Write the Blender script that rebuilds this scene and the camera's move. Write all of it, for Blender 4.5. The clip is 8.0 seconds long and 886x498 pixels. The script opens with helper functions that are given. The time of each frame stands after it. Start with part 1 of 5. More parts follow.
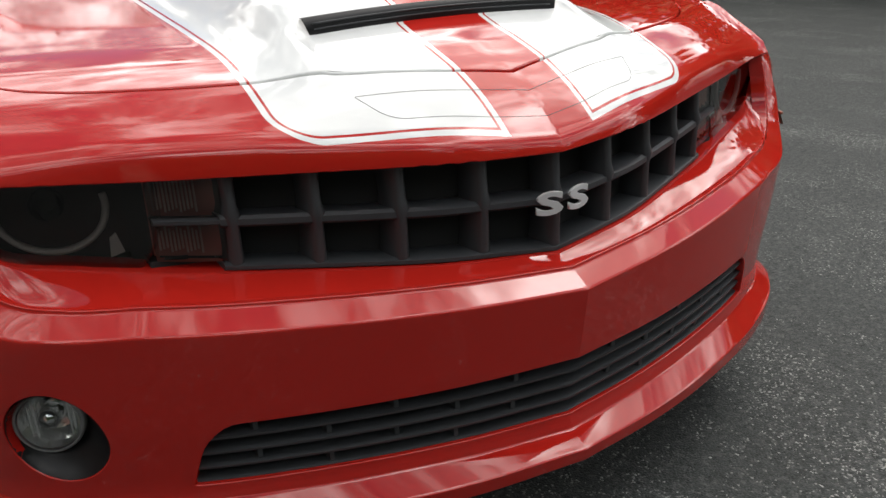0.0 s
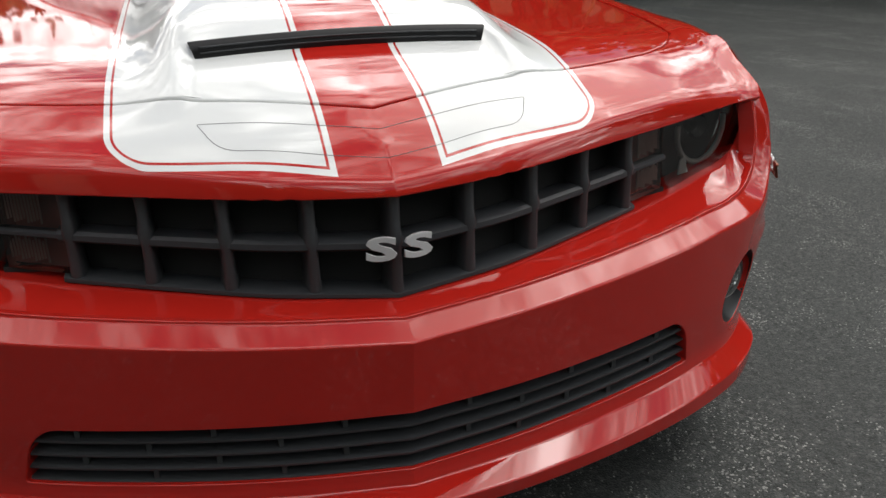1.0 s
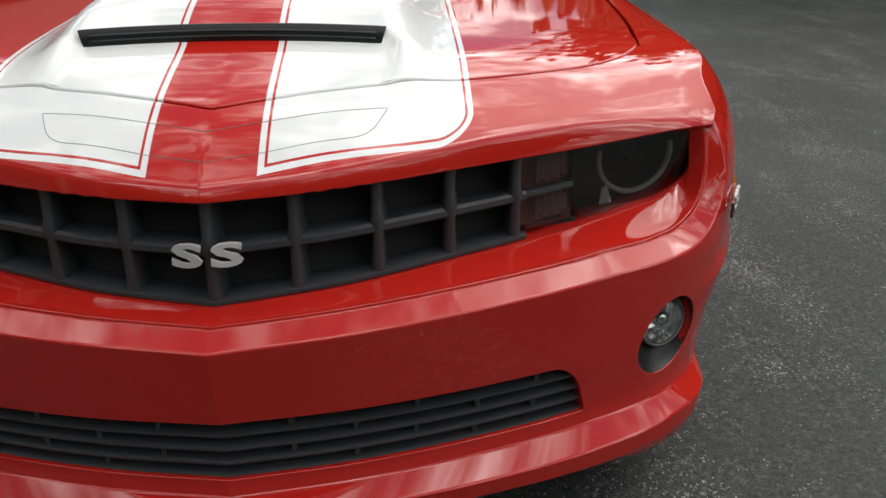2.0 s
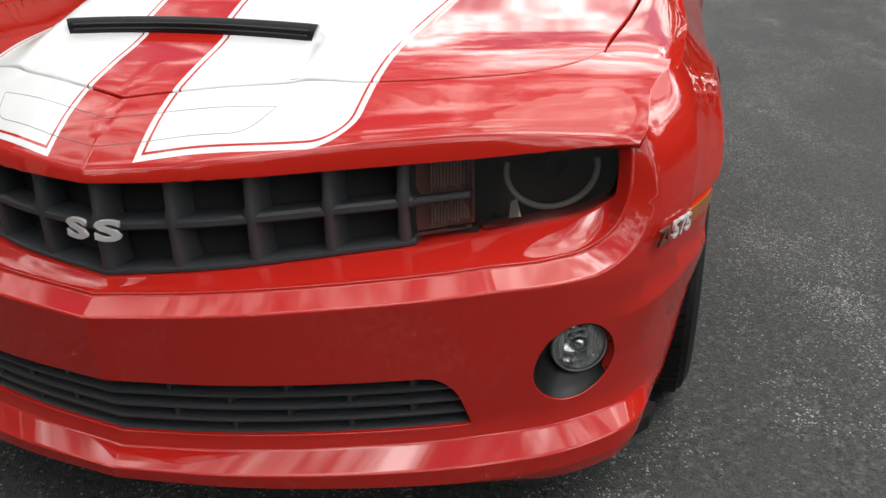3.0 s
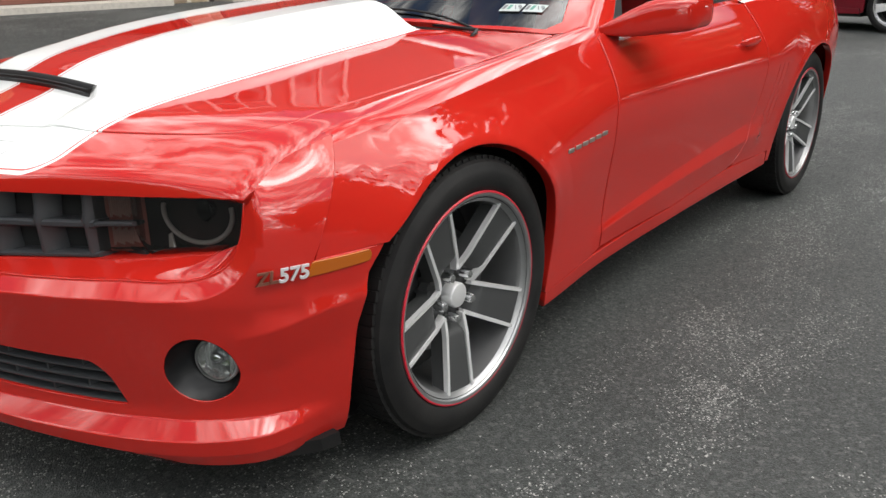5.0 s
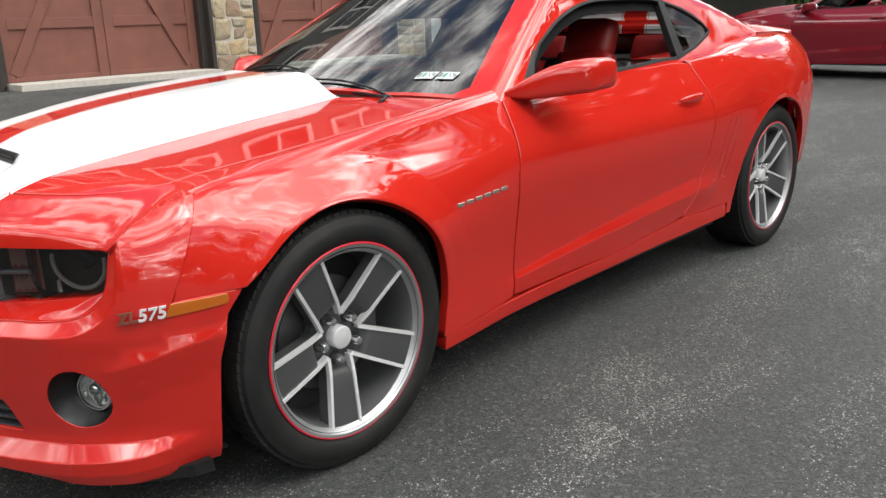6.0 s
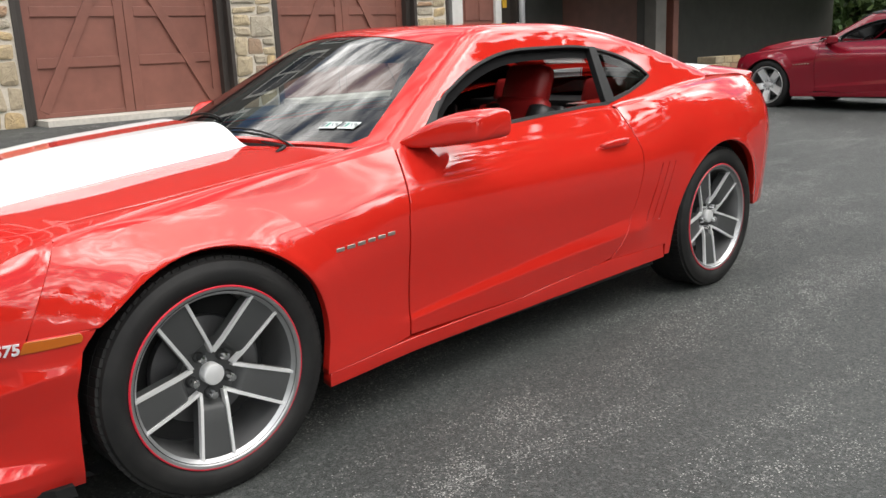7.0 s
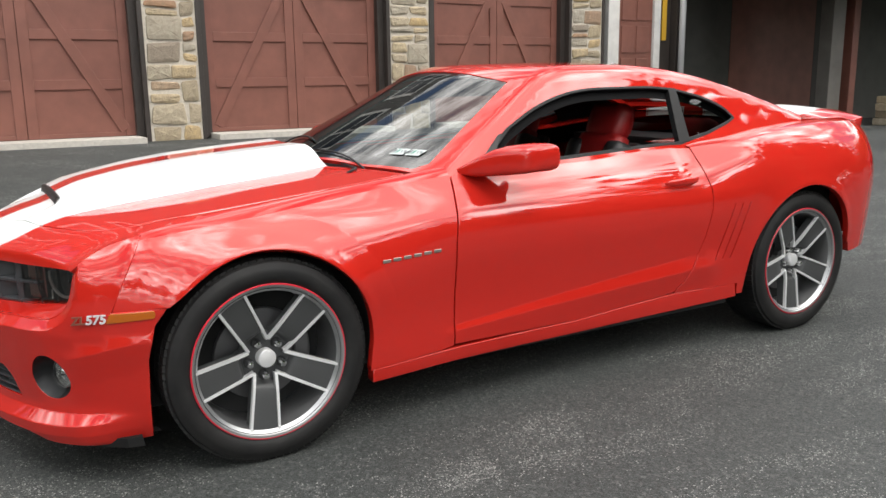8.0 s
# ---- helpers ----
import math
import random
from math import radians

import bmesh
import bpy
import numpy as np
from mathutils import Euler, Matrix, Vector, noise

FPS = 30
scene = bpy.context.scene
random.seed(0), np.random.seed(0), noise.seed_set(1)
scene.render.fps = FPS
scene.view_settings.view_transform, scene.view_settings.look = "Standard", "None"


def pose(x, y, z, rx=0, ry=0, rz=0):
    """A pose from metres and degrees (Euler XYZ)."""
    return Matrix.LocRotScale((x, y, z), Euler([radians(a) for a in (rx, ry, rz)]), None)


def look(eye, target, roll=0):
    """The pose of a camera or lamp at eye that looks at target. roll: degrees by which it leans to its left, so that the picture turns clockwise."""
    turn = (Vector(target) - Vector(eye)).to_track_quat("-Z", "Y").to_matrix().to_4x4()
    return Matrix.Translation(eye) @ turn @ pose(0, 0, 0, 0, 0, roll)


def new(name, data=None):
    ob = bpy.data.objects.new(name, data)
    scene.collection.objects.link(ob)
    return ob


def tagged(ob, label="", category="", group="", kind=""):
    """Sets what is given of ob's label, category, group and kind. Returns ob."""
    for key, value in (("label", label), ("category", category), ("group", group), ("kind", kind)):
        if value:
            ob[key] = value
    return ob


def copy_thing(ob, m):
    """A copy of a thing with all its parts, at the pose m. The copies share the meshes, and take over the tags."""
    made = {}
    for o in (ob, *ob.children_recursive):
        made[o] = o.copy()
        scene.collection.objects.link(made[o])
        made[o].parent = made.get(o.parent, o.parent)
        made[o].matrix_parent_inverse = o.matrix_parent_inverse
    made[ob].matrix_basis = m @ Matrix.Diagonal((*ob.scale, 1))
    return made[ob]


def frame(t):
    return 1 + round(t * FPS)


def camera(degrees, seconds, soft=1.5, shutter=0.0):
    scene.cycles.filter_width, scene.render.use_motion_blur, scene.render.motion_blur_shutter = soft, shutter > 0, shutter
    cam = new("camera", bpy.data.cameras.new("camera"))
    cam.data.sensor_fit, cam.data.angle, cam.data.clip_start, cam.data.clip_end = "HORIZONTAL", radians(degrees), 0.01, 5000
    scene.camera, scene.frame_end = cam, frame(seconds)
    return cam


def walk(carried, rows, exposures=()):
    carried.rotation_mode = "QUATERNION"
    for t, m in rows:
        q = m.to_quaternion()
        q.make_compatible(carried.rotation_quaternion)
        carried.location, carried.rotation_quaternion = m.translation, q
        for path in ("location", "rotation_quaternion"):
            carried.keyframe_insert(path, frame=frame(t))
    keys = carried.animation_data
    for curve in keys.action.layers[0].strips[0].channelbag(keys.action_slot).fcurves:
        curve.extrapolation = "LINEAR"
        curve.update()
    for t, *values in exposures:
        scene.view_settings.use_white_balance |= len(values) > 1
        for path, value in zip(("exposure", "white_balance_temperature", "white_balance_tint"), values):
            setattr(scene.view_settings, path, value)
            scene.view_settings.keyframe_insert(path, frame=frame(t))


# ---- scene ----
cam = camera(56.20, 8.0)
PATH = [
    (0, (-0.746, -1.824, 1.008), (0.1824, -0.1964, 0.3083), -3.29),
    (0.5, (-0.507, -1.946, 1.029), (0.1745, -0.1947, 0.3458), -2.99),
    (1, (-0.247, -1.972, 1.027), (0.2725, -0.1633, 0.3505), -2.05),
    (1.5, (0.017, -1.994, 1.031), (0.3691, -0.1481, 0.3454), -1.11),
    (2.8, (0.721, -1.902, 1.078), (0.3253, -0.0938, 0.3196), -0.47),
    (3, (0.844, -1.897, 1.091), (0.3498, -0.1180, 0.3232), -0.72),
    (3.5, (1.148, -1.867, 1.130), (0.4494, -0.1630, 0.3509), -1.15),
    (4, (1.422, -1.751, 1.143), (0.5593, -0.1058, 0.4023), -1.29),
    (4.5, (1.728, -1.668, 1.167), (0.7113, -0.0952, 0.4638), -0.72),
    (5, (2.051, -1.569, 1.186), (0.8970, -0.0807, 0.5133), -0.20),
    (5.2, (2.157, -1.510, 1.184), (0.9782, -0.0274, 0.5407), -0.10),
    (6.3, (2.743, -1.306, 1.232), (1.3724, 0.0558, 0.7156), -2.78),
    (6.5, (2.840, -1.237, 1.241), (1.4501, 0.1067, 0.7283), -2.95),
    (7, (3.063, -1.061, 1.277), (1.6335, 0.2566, 0.8065), -2.53),
    (7.5, (3.342, -0.921, 1.285), (1.7745, 0.2583, 0.8951), -1.70),
    (8, (3.576, -0.890, 1.313), (1.8950, 0.1166, 0.9106), -0.77),
]
walk(cam, [(t, look(eye, target, roll)) for t, eye, target, roll in PATH],
     [(0, -0.23, 6800, 10), (1.0, -0.39, 6800, 10), (1.5, -0.41, 6800, 10), (2.8, -0.06, 6800, 10), (3.5, 0.16, 6800, 10), (5, 0.22, 6800, 10), (6.5, 0.52, 6800, 10), (8, 0.46, 6800, 10)])

# ---------------------------------------------------------------- light
SUN_UP, SUN_ROUND = 54.0, 58.0        # degrees above the horizon, compass turn


def sky_world():
    w = bpy.data.worlds.new("sky")
    scene.world = w
    w.use_nodes = True
    n, l = w.node_tree.nodes, w.node_tree.links
    n.clear()
    out = n.new("ShaderNodeOutputWorld")
    sky = n.new("ShaderNodeTexSky")
    sky.sky_type, sky.sun_disc = 'NISHITA', False
    sky.sun_elevation, sky.sun_rotation = radians(SUN_UP), radians(SUN_ROUND)
    b1 = n.new("ShaderNodeBackground")
    b1.inputs[1].default_value = 0.14
    l.new(sky.outputs[0], b1.inputs[0])
    co = n.new("ShaderNodeTexCoord")
    sep = n.new("ShaderNodeSeparateXYZ")
    l.new(co.outputs["Generated"], sep.inputs[0])
    # flatten the dome so that clouds grow smaller towards the horizon
    up = n.new("ShaderNodeMath")
    up.operation = 'MAXIMUM'
    up.inputs[1].default_value = 0.0
    l.new(sep.outputs[2], up.inputs[0])
    add = n.new("ShaderNodeMath")
    add.operation = 'ADD'
    add.inputs[1].default_value = 0.42
    l.new(up.outputs[0], add.inputs[0])
    div = n.new("ShaderNodeVectorMath")
    div.operation = 'DIVIDE'
    l.new(co.outputs["Generated"], div.inputs[0])
    comb = n.new("ShaderNodeCombineXYZ")
    l.new(add.outputs[0], comb.inputs[0])
    l.new(add.outputs[0], comb.inputs[1])
    comb.inputs[2].default_value = 1.0
    l.new(comb.outputs[0], div.inputs[1])
    drift = n.new("ShaderNodeVectorMath")
    drift.operation = 'ADD'
    drift.inputs[1].default_value = (14.834, -4.651, 0.0)
    l.new(div.outputs[0], drift.inputs[0])
    noi = n.new("ShaderNodeTexNoise")
    noi.inputs["Scale"].default_value = 2.9
    noi.inputs["Detail"].default_value = 12
    noi.inputs["Roughness"].default_value = 0.60
    l.new(drift.outputs[0], noi.inputs["Vector"])
    wisp = n.new("ShaderNodeTexNoise")
    wisp.inputs["Scale"].default_value = 8.5
    wisp.inputs["Detail"].default_value = 8
    wisp.inputs["Roughness"].default_value = 0.62
    l.new(drift.outputs[0], wisp.inputs["Vector"])
    both = n.new("ShaderNodeMix")
    both.inputs[0].default_value = 0.40
    l.new(noi.outputs[0], both.inputs[2])
    l.new(wisp.outputs[0], both.inputs[3])
    ramp = n.new("ShaderNodeValToRGB")
    ramp.color_ramp.elements[0].position, ramp.color_ramp.elements[1].position = 0.425, 0.51
    l.new(both.outputs[0], ramp.inputs[0])
    b2 = n.new("ShaderNodeBackground")
    b2.inputs[0].default_value = (0.97, 0.985, 1.0, 1)
    body = n.new("ShaderNodeMapRange")
    body.inputs[1].default_value, body.inputs[2].default_value = 0.42, 0.64
    body.inputs[3].default_value, body.inputs[4].default_value = 0.0, 1.0
    l.new(both.outputs[0], body.inputs[0])
    pw = n.new("ShaderNodeMath")
    pw.operation = 'POWER'
    pw.inputs[1].default_value = 2.1
    l.new(body.outputs[0], pw.inputs[0])
    ml = n.new("ShaderNodeMath")
    ml.operation = 'MULTIPLY_ADD'
    ml.inputs[1].default_value, ml.inputs[2].default_value = 7.0, 0.50
    l.new(pw.outputs[0], ml.inputs[0])
    # clouds are brighter round the sun
    dot = n.new("ShaderNodeVectorMath")
    dot.operation = 'DOT_PRODUCT'
    dot.inputs[1].default_value = (math.sin(radians(SUN_ROUND)) * math.cos(radians(SUN_UP)), math.cos(radians(SUN_ROUND)) * math.cos(radians(SUN_UP)), math.sin(radians(SUN_UP)))
    l.new(co.outputs["Generated"], dot.inputs[0])
    pos = n.new("ShaderNodeMath")
    pos.operation = 'MAXIMUM'
    pos.inputs[1].default_value = 0.0
    l.new(dot.outputs["Value"], pos.inputs[0])
    lobe = n.new("ShaderNodeMath")
    lobe.operation = 'POWER'
    lobe.inputs[1].default_value = 5.0
    l.new(pos.outputs[0], lobe.inputs[0])
    gain = n.new("ShaderNodeMath")
    gain.operation = 'MULTIPLY_ADD'
    gain.inputs[1].default_value, gain.inputs[2].default_value = 0.75, 1.0
    l.new(lobe.outputs[0], gain.inputs[0])
    lit = n.new("ShaderNodeMath")
    lit.operation = 'MULTIPLY'
    l.new(gain.outputs[0], lit.inputs[0])
    l.new(ml.outputs[0], lit.inputs[1])
    l.new(lit.outputs[0], b2.inputs[1])
    mix = n.new("ShaderNodeMixShader")
    l.new(ramp.outputs[0], mix.inputs[0])
    l.new(b1.outputs[0], mix.inputs[1])
    l.new(b2.outputs[0], mix.inputs[2])
    l.new(mix.outputs[0], out.inputs[0])


sky_world()
sun = new("sun", bpy.data.lights.new("sun", 'SUN'))
sun.data.energy, sun.data.angle, sun.data.color = 0.8, radians(48), (1.0, 0.95, 0.88)
_az = radians(SUN_ROUND)
sun.matrix_world = look((0, 0, 0), (-math.sin(_az) * math.cos(radians(SUN_UP)), -math.cos(_az) * math.cos(radians(SUN_UP)), -math.sin(radians(SUN_UP))))


# ---------------------------------------------------------------- materials
class Mat:
    """A node material with short ways to add nodes."""

    def __init__(self, name, color=(0.5, 0.5, 0.5), rough=0.5, metal=0.0, **more):
        self.m = bpy.data.materials.new(name)
        self.m.use_nodes = True
        self.n, self.l = self.m.node_tree.nodes, self.m.node_tree.links
        self.b = self.n["Principled BSDF"]
        self.set("Base Color", (*color, 1))
        self.set("Roughness", rough)
        self.set("Metallic", metal)
        for k, v in more.items():
            self.set(k.replace("_", " "), v)

    def set(self, key, v):
        self.b.inputs[key].default_value = v

    def node(self, kind, **ins):
        x = self.n.new(kind)
        for k, v in ins.items():
            x.inputs[k.replace("_", " ")].default_value = v
        return x

    def math(self, op, a, b=0.0, c=None):
        x = self.n.new("ShaderNodeMath")
        x.operation = op
        for i, v in enumerate((a, b, c)):
            if v is None:
                continue
            if isinstance(v, (int, float)):
                x.inputs[i].default_value = v
            else:
                self.l.new(v, x.inputs[i])
        return x.outputs[0]

    def coord(self):
        return self.n.new("ShaderNodeTexCoord").outputs["Object"]

    def noise(self, scale, detail=4, rough=0.55, vec=None):
        x = self.node("ShaderNodeTexNoise", Scale=scale, Detail=detail, Roughness=rough)
        self.l.new(vec or self.coord(), x.inputs["Vector"])
        return x.outputs[0]

    def ramp(self, fac, stops):
        x = self.n.new("ShaderNodeValToRGB")
        e = x.color_ramp.elements
        while len(e) < len(stops):
            e.new(0.5)
        for el, (p, c) in zip(e, stops):
            el.position, el.color = p, (*c, 1) if isinstance(c, tuple) else (c, c, c, 1)
        self.l.new(fac, x.inputs[0])
        return x.outputs[0]

    def mix(self, fac, a, b, blend='MIX'):
        x = self.n.new("ShaderNodeMix")
        x.data_type, x.blend_type = 'RGBA', blend
        for i, v in ((0, fac), (6, a), (7, b)):
            if isinstance(v, (int, float)):
                x.inputs[i].default_value = v
            elif isinstance(v, tuple):
                x.inputs[i].default_value = (*v, 1)
            else:
                self.l.new(v, x.inputs[i])
        return x.outputs[2]

    def to(self, key, out):
        self.l.new(out, self.b.inputs[key])
        return self

    def bump(self, height, strength=0.3, dist=0.01):
        x = self.node("ShaderNodeBump", Strength=strength, Distance=dist)
        self.l.new(height, x.inputs["Height"])
        self.l.new(x.outputs[0], self.b.inputs["Normal"])
        return self


RED = (0.50, 0.018, 0.012)


def car_paint(name, color, stripes=False):
    m = Mat(name, color, 0.5, 0.0, Coat_Weight=1.0, Coat_Roughness=0.03, Coat_IOR=1.62)
    m.set("Specular IOR Level", 0.0)
    grime = m.noise(9, 6)
    m.to("Coat Roughness", m.ramp(grime, [(0.35, 0.0), (0.75, 0.03)]))
    peel = m.noise(420, 2)
    m.bump(peel, 0.006, 0.002)
    m.l.new(m.n["Bump"].outputs[0], m.b.inputs["Coat Normal"])
    if stripes:
        sep = m.n.new("ShaderNodeSeparateXYZ")
        m.l.new(m.coord(), sep.inputs[0])
        ax = m.math('ABSOLUTE', sep.outputs[0])
        y = sep.outputs[1]
        # front edge of the stripe follows the vee of the nose
        a2 = m.math('MULTIPLY', ax, ax)
        nose = m.math('ADD', m.math('MULTIPLY_ADD', ax, 0.215, -0.8815), m.math('MULTIPLY', a2, 0.245))
        yy = m.math('SUBTRACT', y, nose)
        # signed distance to the edge of a stripe, its outer front corner rounded
        r = 0.062
        dx = m.math('SUBTRACT', m.math('ABSOLUTE', m.math('SUBTRACT', ax, 0.2295)), 0.1545)
        dy = m.math('MULTIPLY', yy, -1.0)
        sq = m.math('MAXIMUM', dx, dy)
        qx = m.math('MAXIMUM', m.math('ADD', m.math('SUBTRACT', ax, 0.384), r), 0.0)
        qy = m.math('MAXIMUM', m.math('ADD', dy, r), 0.0)
        rd = m.math('SUBTRACT', m.math('SQRT', m.math('ADD', m.math('MULTIPLY', qx, qx), m.math('MULTIPLY', qy, qy))), r)
        d = m.math('MAXIMUM', sq, rd)
        inner = m.math('LESS_THAN', d, -0.0128)
        rim = m.math('MULTIPLY', m.math('LESS_THAN', d, 0.0), m.math('GREATER_THAN', d, -0.0088))
        white = m.math('MAXIMUM', inner, rim)
        m.to("Base Color", m.mix(white, color, (0.80, 0.815, 0.81)))
    return m.m


def wood_paint(name, c):
    m = Mat(name, c, 0.5)
    v = m.coord()
    n1 = m.noise(3.0, 5, 0.6, v)
    n2 = m.noise(70, 3, 0.6, v)
    m.to("Base Color", m.mix(m.ramp(n1, [(0.3, 0.0), (0.75, 1.0)]), tuple(q * 0.82 for q in c), tuple(min(1, q * 1.15) for q in c)))
    m.bump(n2, 0.12, 0.003)
    return m.m


def rough_mat(name, c, rough, scale):
    m = Mat(name, c, rough)
    v = m.coord()
    m.to("Base Color", m.mix(m.noise(scale, 6, 0.65, v), tuple(q * 0.6 for q in c), tuple(min(1, q * 1.3) for q in c)))
    m.bump(m.noise(scale * 3, 5, 0.7, v), 0.5, 0.01)
    return m.m


def stone(name):
    """Field stones: each has its own tone, from grey to ochre and rust."""
    m = Mat(name, (0.3, 0.27, 0.22), 0.85)
    info = m.n.new("ShaderNodeObjectInfo")
    v = m.coord()
    tone = m.ramp(info.outputs["Random"], [(0.0, (0.30, 0.25, 0.18)), (0.22, (0.48, 0.39, 0.25)), (0.42, (0.38, 0.345, 0.28)), (0.60, (0.50, 0.36, 0.18)), (0.74, (0.46, 0.39, 0.28)), (0.86, (0.36, 0.21, 0.12)), (1.0, (0.26, 0.235, 0.19))])
    sh = m.n.new("ShaderNodeVectorMath")
    sh.operation = 'ADD'
    m.l.new(v, sh.inputs[0])
    m.l.new(info.outputs["Random"], sh.inputs[1])
    n1 = m.noise(14, 7, 0.7, sh.outputs[0])
    m.to("Base Color", m.mix(m.ramp(n1, [(0.40, 0.0), (0.75, 0.7)]), tone, (0.19, 0.155, 0.115), 'MIX'))
    m.bump(m.noise(30, 6, 0.7, v), 0.9, 0.02)
    return m.m


def leaf():
    m = Mat("leaves", (0.06, 0.10, 0.025), 0.55)
    g = m.n.new("ShaderNodeNewGeometry")
    m.to("Base Color", m.ramp(g.outputs["Random Per Island"], [(0.0, (0.028, 0.055, 0.012)), (0.6, (0.06, 0.11, 0.025)), (1.0, (0.11, 0.16, 0.04))]))
    return m.m


M = {}
M["paint"] = car_paint("red_paint", RED)
M["striped"] = car_paint("red_paint_white_stripes", RED, True)
M["maroon"] = car_paint("maroon_paint", (0.20, 0.008, 0.018))
M["black"] = Mat("black_plastic", (0.010, 0.010, 0.011), 0.4, Specular_IOR_Level=0.35).m
x = Mat("grille_plastic", (0.042, 0.045, 0.049), 0.42)
x.bump(x.noise(260, 3), 0.08, 0.002)
M["grille"] = x.m
M["void"] = Mat("dark_void", (0.018, 0.0185, 0.019), 0.8).m
x = Mat("rubber", (0.018, 0.018, 0.019), 0.62, Specular_IOR_Level=0.35)
x.to("Base Color", x.ramp(x.noise(14, 6), [(0.3, (0.006, 0.006, 0.0065)), (0.75, (0.016, 0.0155, 0.015))]))
x.bump(x.noise(160, 3), 0.15, 0.002)
M["rubber"] = x.m
x = Mat("gunmetal", (0.055, 0.057, 0.058), 0.48, 0.15, Specular_IOR_Level=0.35)
x.bump(x.noise(500, 2), 0.05, 0.001)
M["gunmetal"] = x.m
x = Mat("machined_aluminium", (0.86, 0.865, 0.87), 0.3, 0.55)
x.to("Roughness", x.ramp(x.noise(60, 4), [(0.3, 0.28), (0.8, 0.45)]))
M["silver"] = x.m
x = Mat("bright_alloy", (0.40, 0.405, 0.41), 0.34, 0.85)
x.to("Roughness", x.ramp(x.noise(40, 4), [(0.3, 0.32), (0.8, 0.44)]))
M["alloy"] = x.m
M["chrome"] = Mat("chrome", (0.82, 0.83, 0.84), 0.08, 1.0).m
M["seam"] = Mat("dark_seam", (0.16, 0.16, 0.165), 0.7).m
M["pinred"] = Mat("red_pinstripe", (0.55, 0.02, 0.04), 0.4).m
x = Mat("brake_iron", (0.16, 0.16, 0.165), 0.4, 0.8)
M["iron"] = x.m
M["seal"] = Mat("rubber_seal", (0.007, 0.007, 0.0075), 0.5, Specular_IOR_Level=0.25).m
M["amber"] = Mat("amber_lens", (0.42, 0.10, 0.005), 0.12, 0.0, Coat_Weight=0.6).m
M["brown"] = wood_paint("brown_door_paint", (0.19, 0.072, 0.052))
M["brown_dark"] = wood_paint("dark_brown_trim", (0.035, 0.028, 0.024))
M["white_trim"] = wood_paint("white_trim_paint", (0.62, 0.61, 0.58))
M["grey_trim"] = wood_paint("grey_trim_paint", (0.14, 0.13, 0.115))
M["grey_wall"] = wood_paint("dark_grey_siding", (0.066, 0.064, 0.057))
M["yellow"] = Mat("yellow_plastic", (0.62, 0.36, 0.03), 0.5).m
M["stone"] = stone("field_stone")
M["mortar"] = rough_mat("mortar", (0.56, 0.51, 0.43), 0.9, 40)
M["concrete"] = rough_mat("concrete_apron", (0.50, 0.47, 0.42), 0.85, 25)
M["bark"] = rough_mat("bark", (0.09, 0.065, 0.045), 0.9, 12)
M["leaf"] = leaf()
M["badge"] = Mat("brushed_badge", (0.78, 0.78, 0.79), 0.35, 0.45).m
M["script"] = Mat("dull_chrome_script", (0.42, 0.37, 0.33), 0.3, 0.8).m
M["badge_dark"] = Mat("tarnished_badge", (0.30, 0.13, 0.09), 0.35, 0.7).m


def glass(name, tint=(0.9, 0.95, 0.93), rough=0.0, ior=1.6):
    m = Mat(name, tint, rough, 0.0)
    m.set("IOR", 1.5)
    tr = m.n.new("ShaderNodeBsdfTransparent")
    tr.inputs[0].default_value = (*tint, 1)
    gl = m.n.new("ShaderNodeBsdfGlossy")
    gl.inputs["Roughness"].default_value = 0.015
    fr = m.n.new("ShaderNodeFresnel")
    fr.inputs[0].default_value = ior
    mx = m.n.new("ShaderNodeMixShader")
    m.l.new(fr.outputs[0], mx.inputs[0])
    m.l.new(tr.outputs[0], mx.inputs[1])
    m.l.new(gl.outputs[0], mx.inputs[2])
    m.l.new(mx.outputs[0], m.n["Material Output"].inputs[0])
    return m.m


M["glass"] = glass("clear_glass", (0.46, 0.53, 0.52), 0.0, 2.0)
M["tint"] = glass("tinted_glass", (0.22, 0.235, 0.235), 0.0, 1.18)
M["privacy"] = glass("dark_rear_glass", (0.05, 0.055, 0.055), 0.0, 1.4)
M["glass_dark"] = Mat("dark_window_glass", (0.02, 0.025, 0.03), 0.05, 0.0).m
M["smoke"] = glass("smoked_lens", (0.58, 0.54, 0.53))
M["lens"] = glass("lamp_lens", (0.86, 0.88, 0.88))
x = Mat("red_leather", (0.30, 0.012, 0.012), 0.45)
x.bump(x.noise(180, 4), 0.2, 0.003)
M["red_leather"] = x.m
x = Mat("black_leather", (0.016, 0.016, 0.017), 0.45)
x.bump(x.noise(180, 4), 0.2, 0.003)
M["black_leather"] = x.m
M["lining"] = Mat("black_lining_cloth", (0.008, 0.008, 0.0085), 0.9, Specular_IOR_Level=0.1).m
x = Mat("soft_top_cloth", (0.016, 0.016, 0.018), 0.85)
x.bump(x.noise(600, 2), 0.3, 0.002)
M["cloth"] = x.m


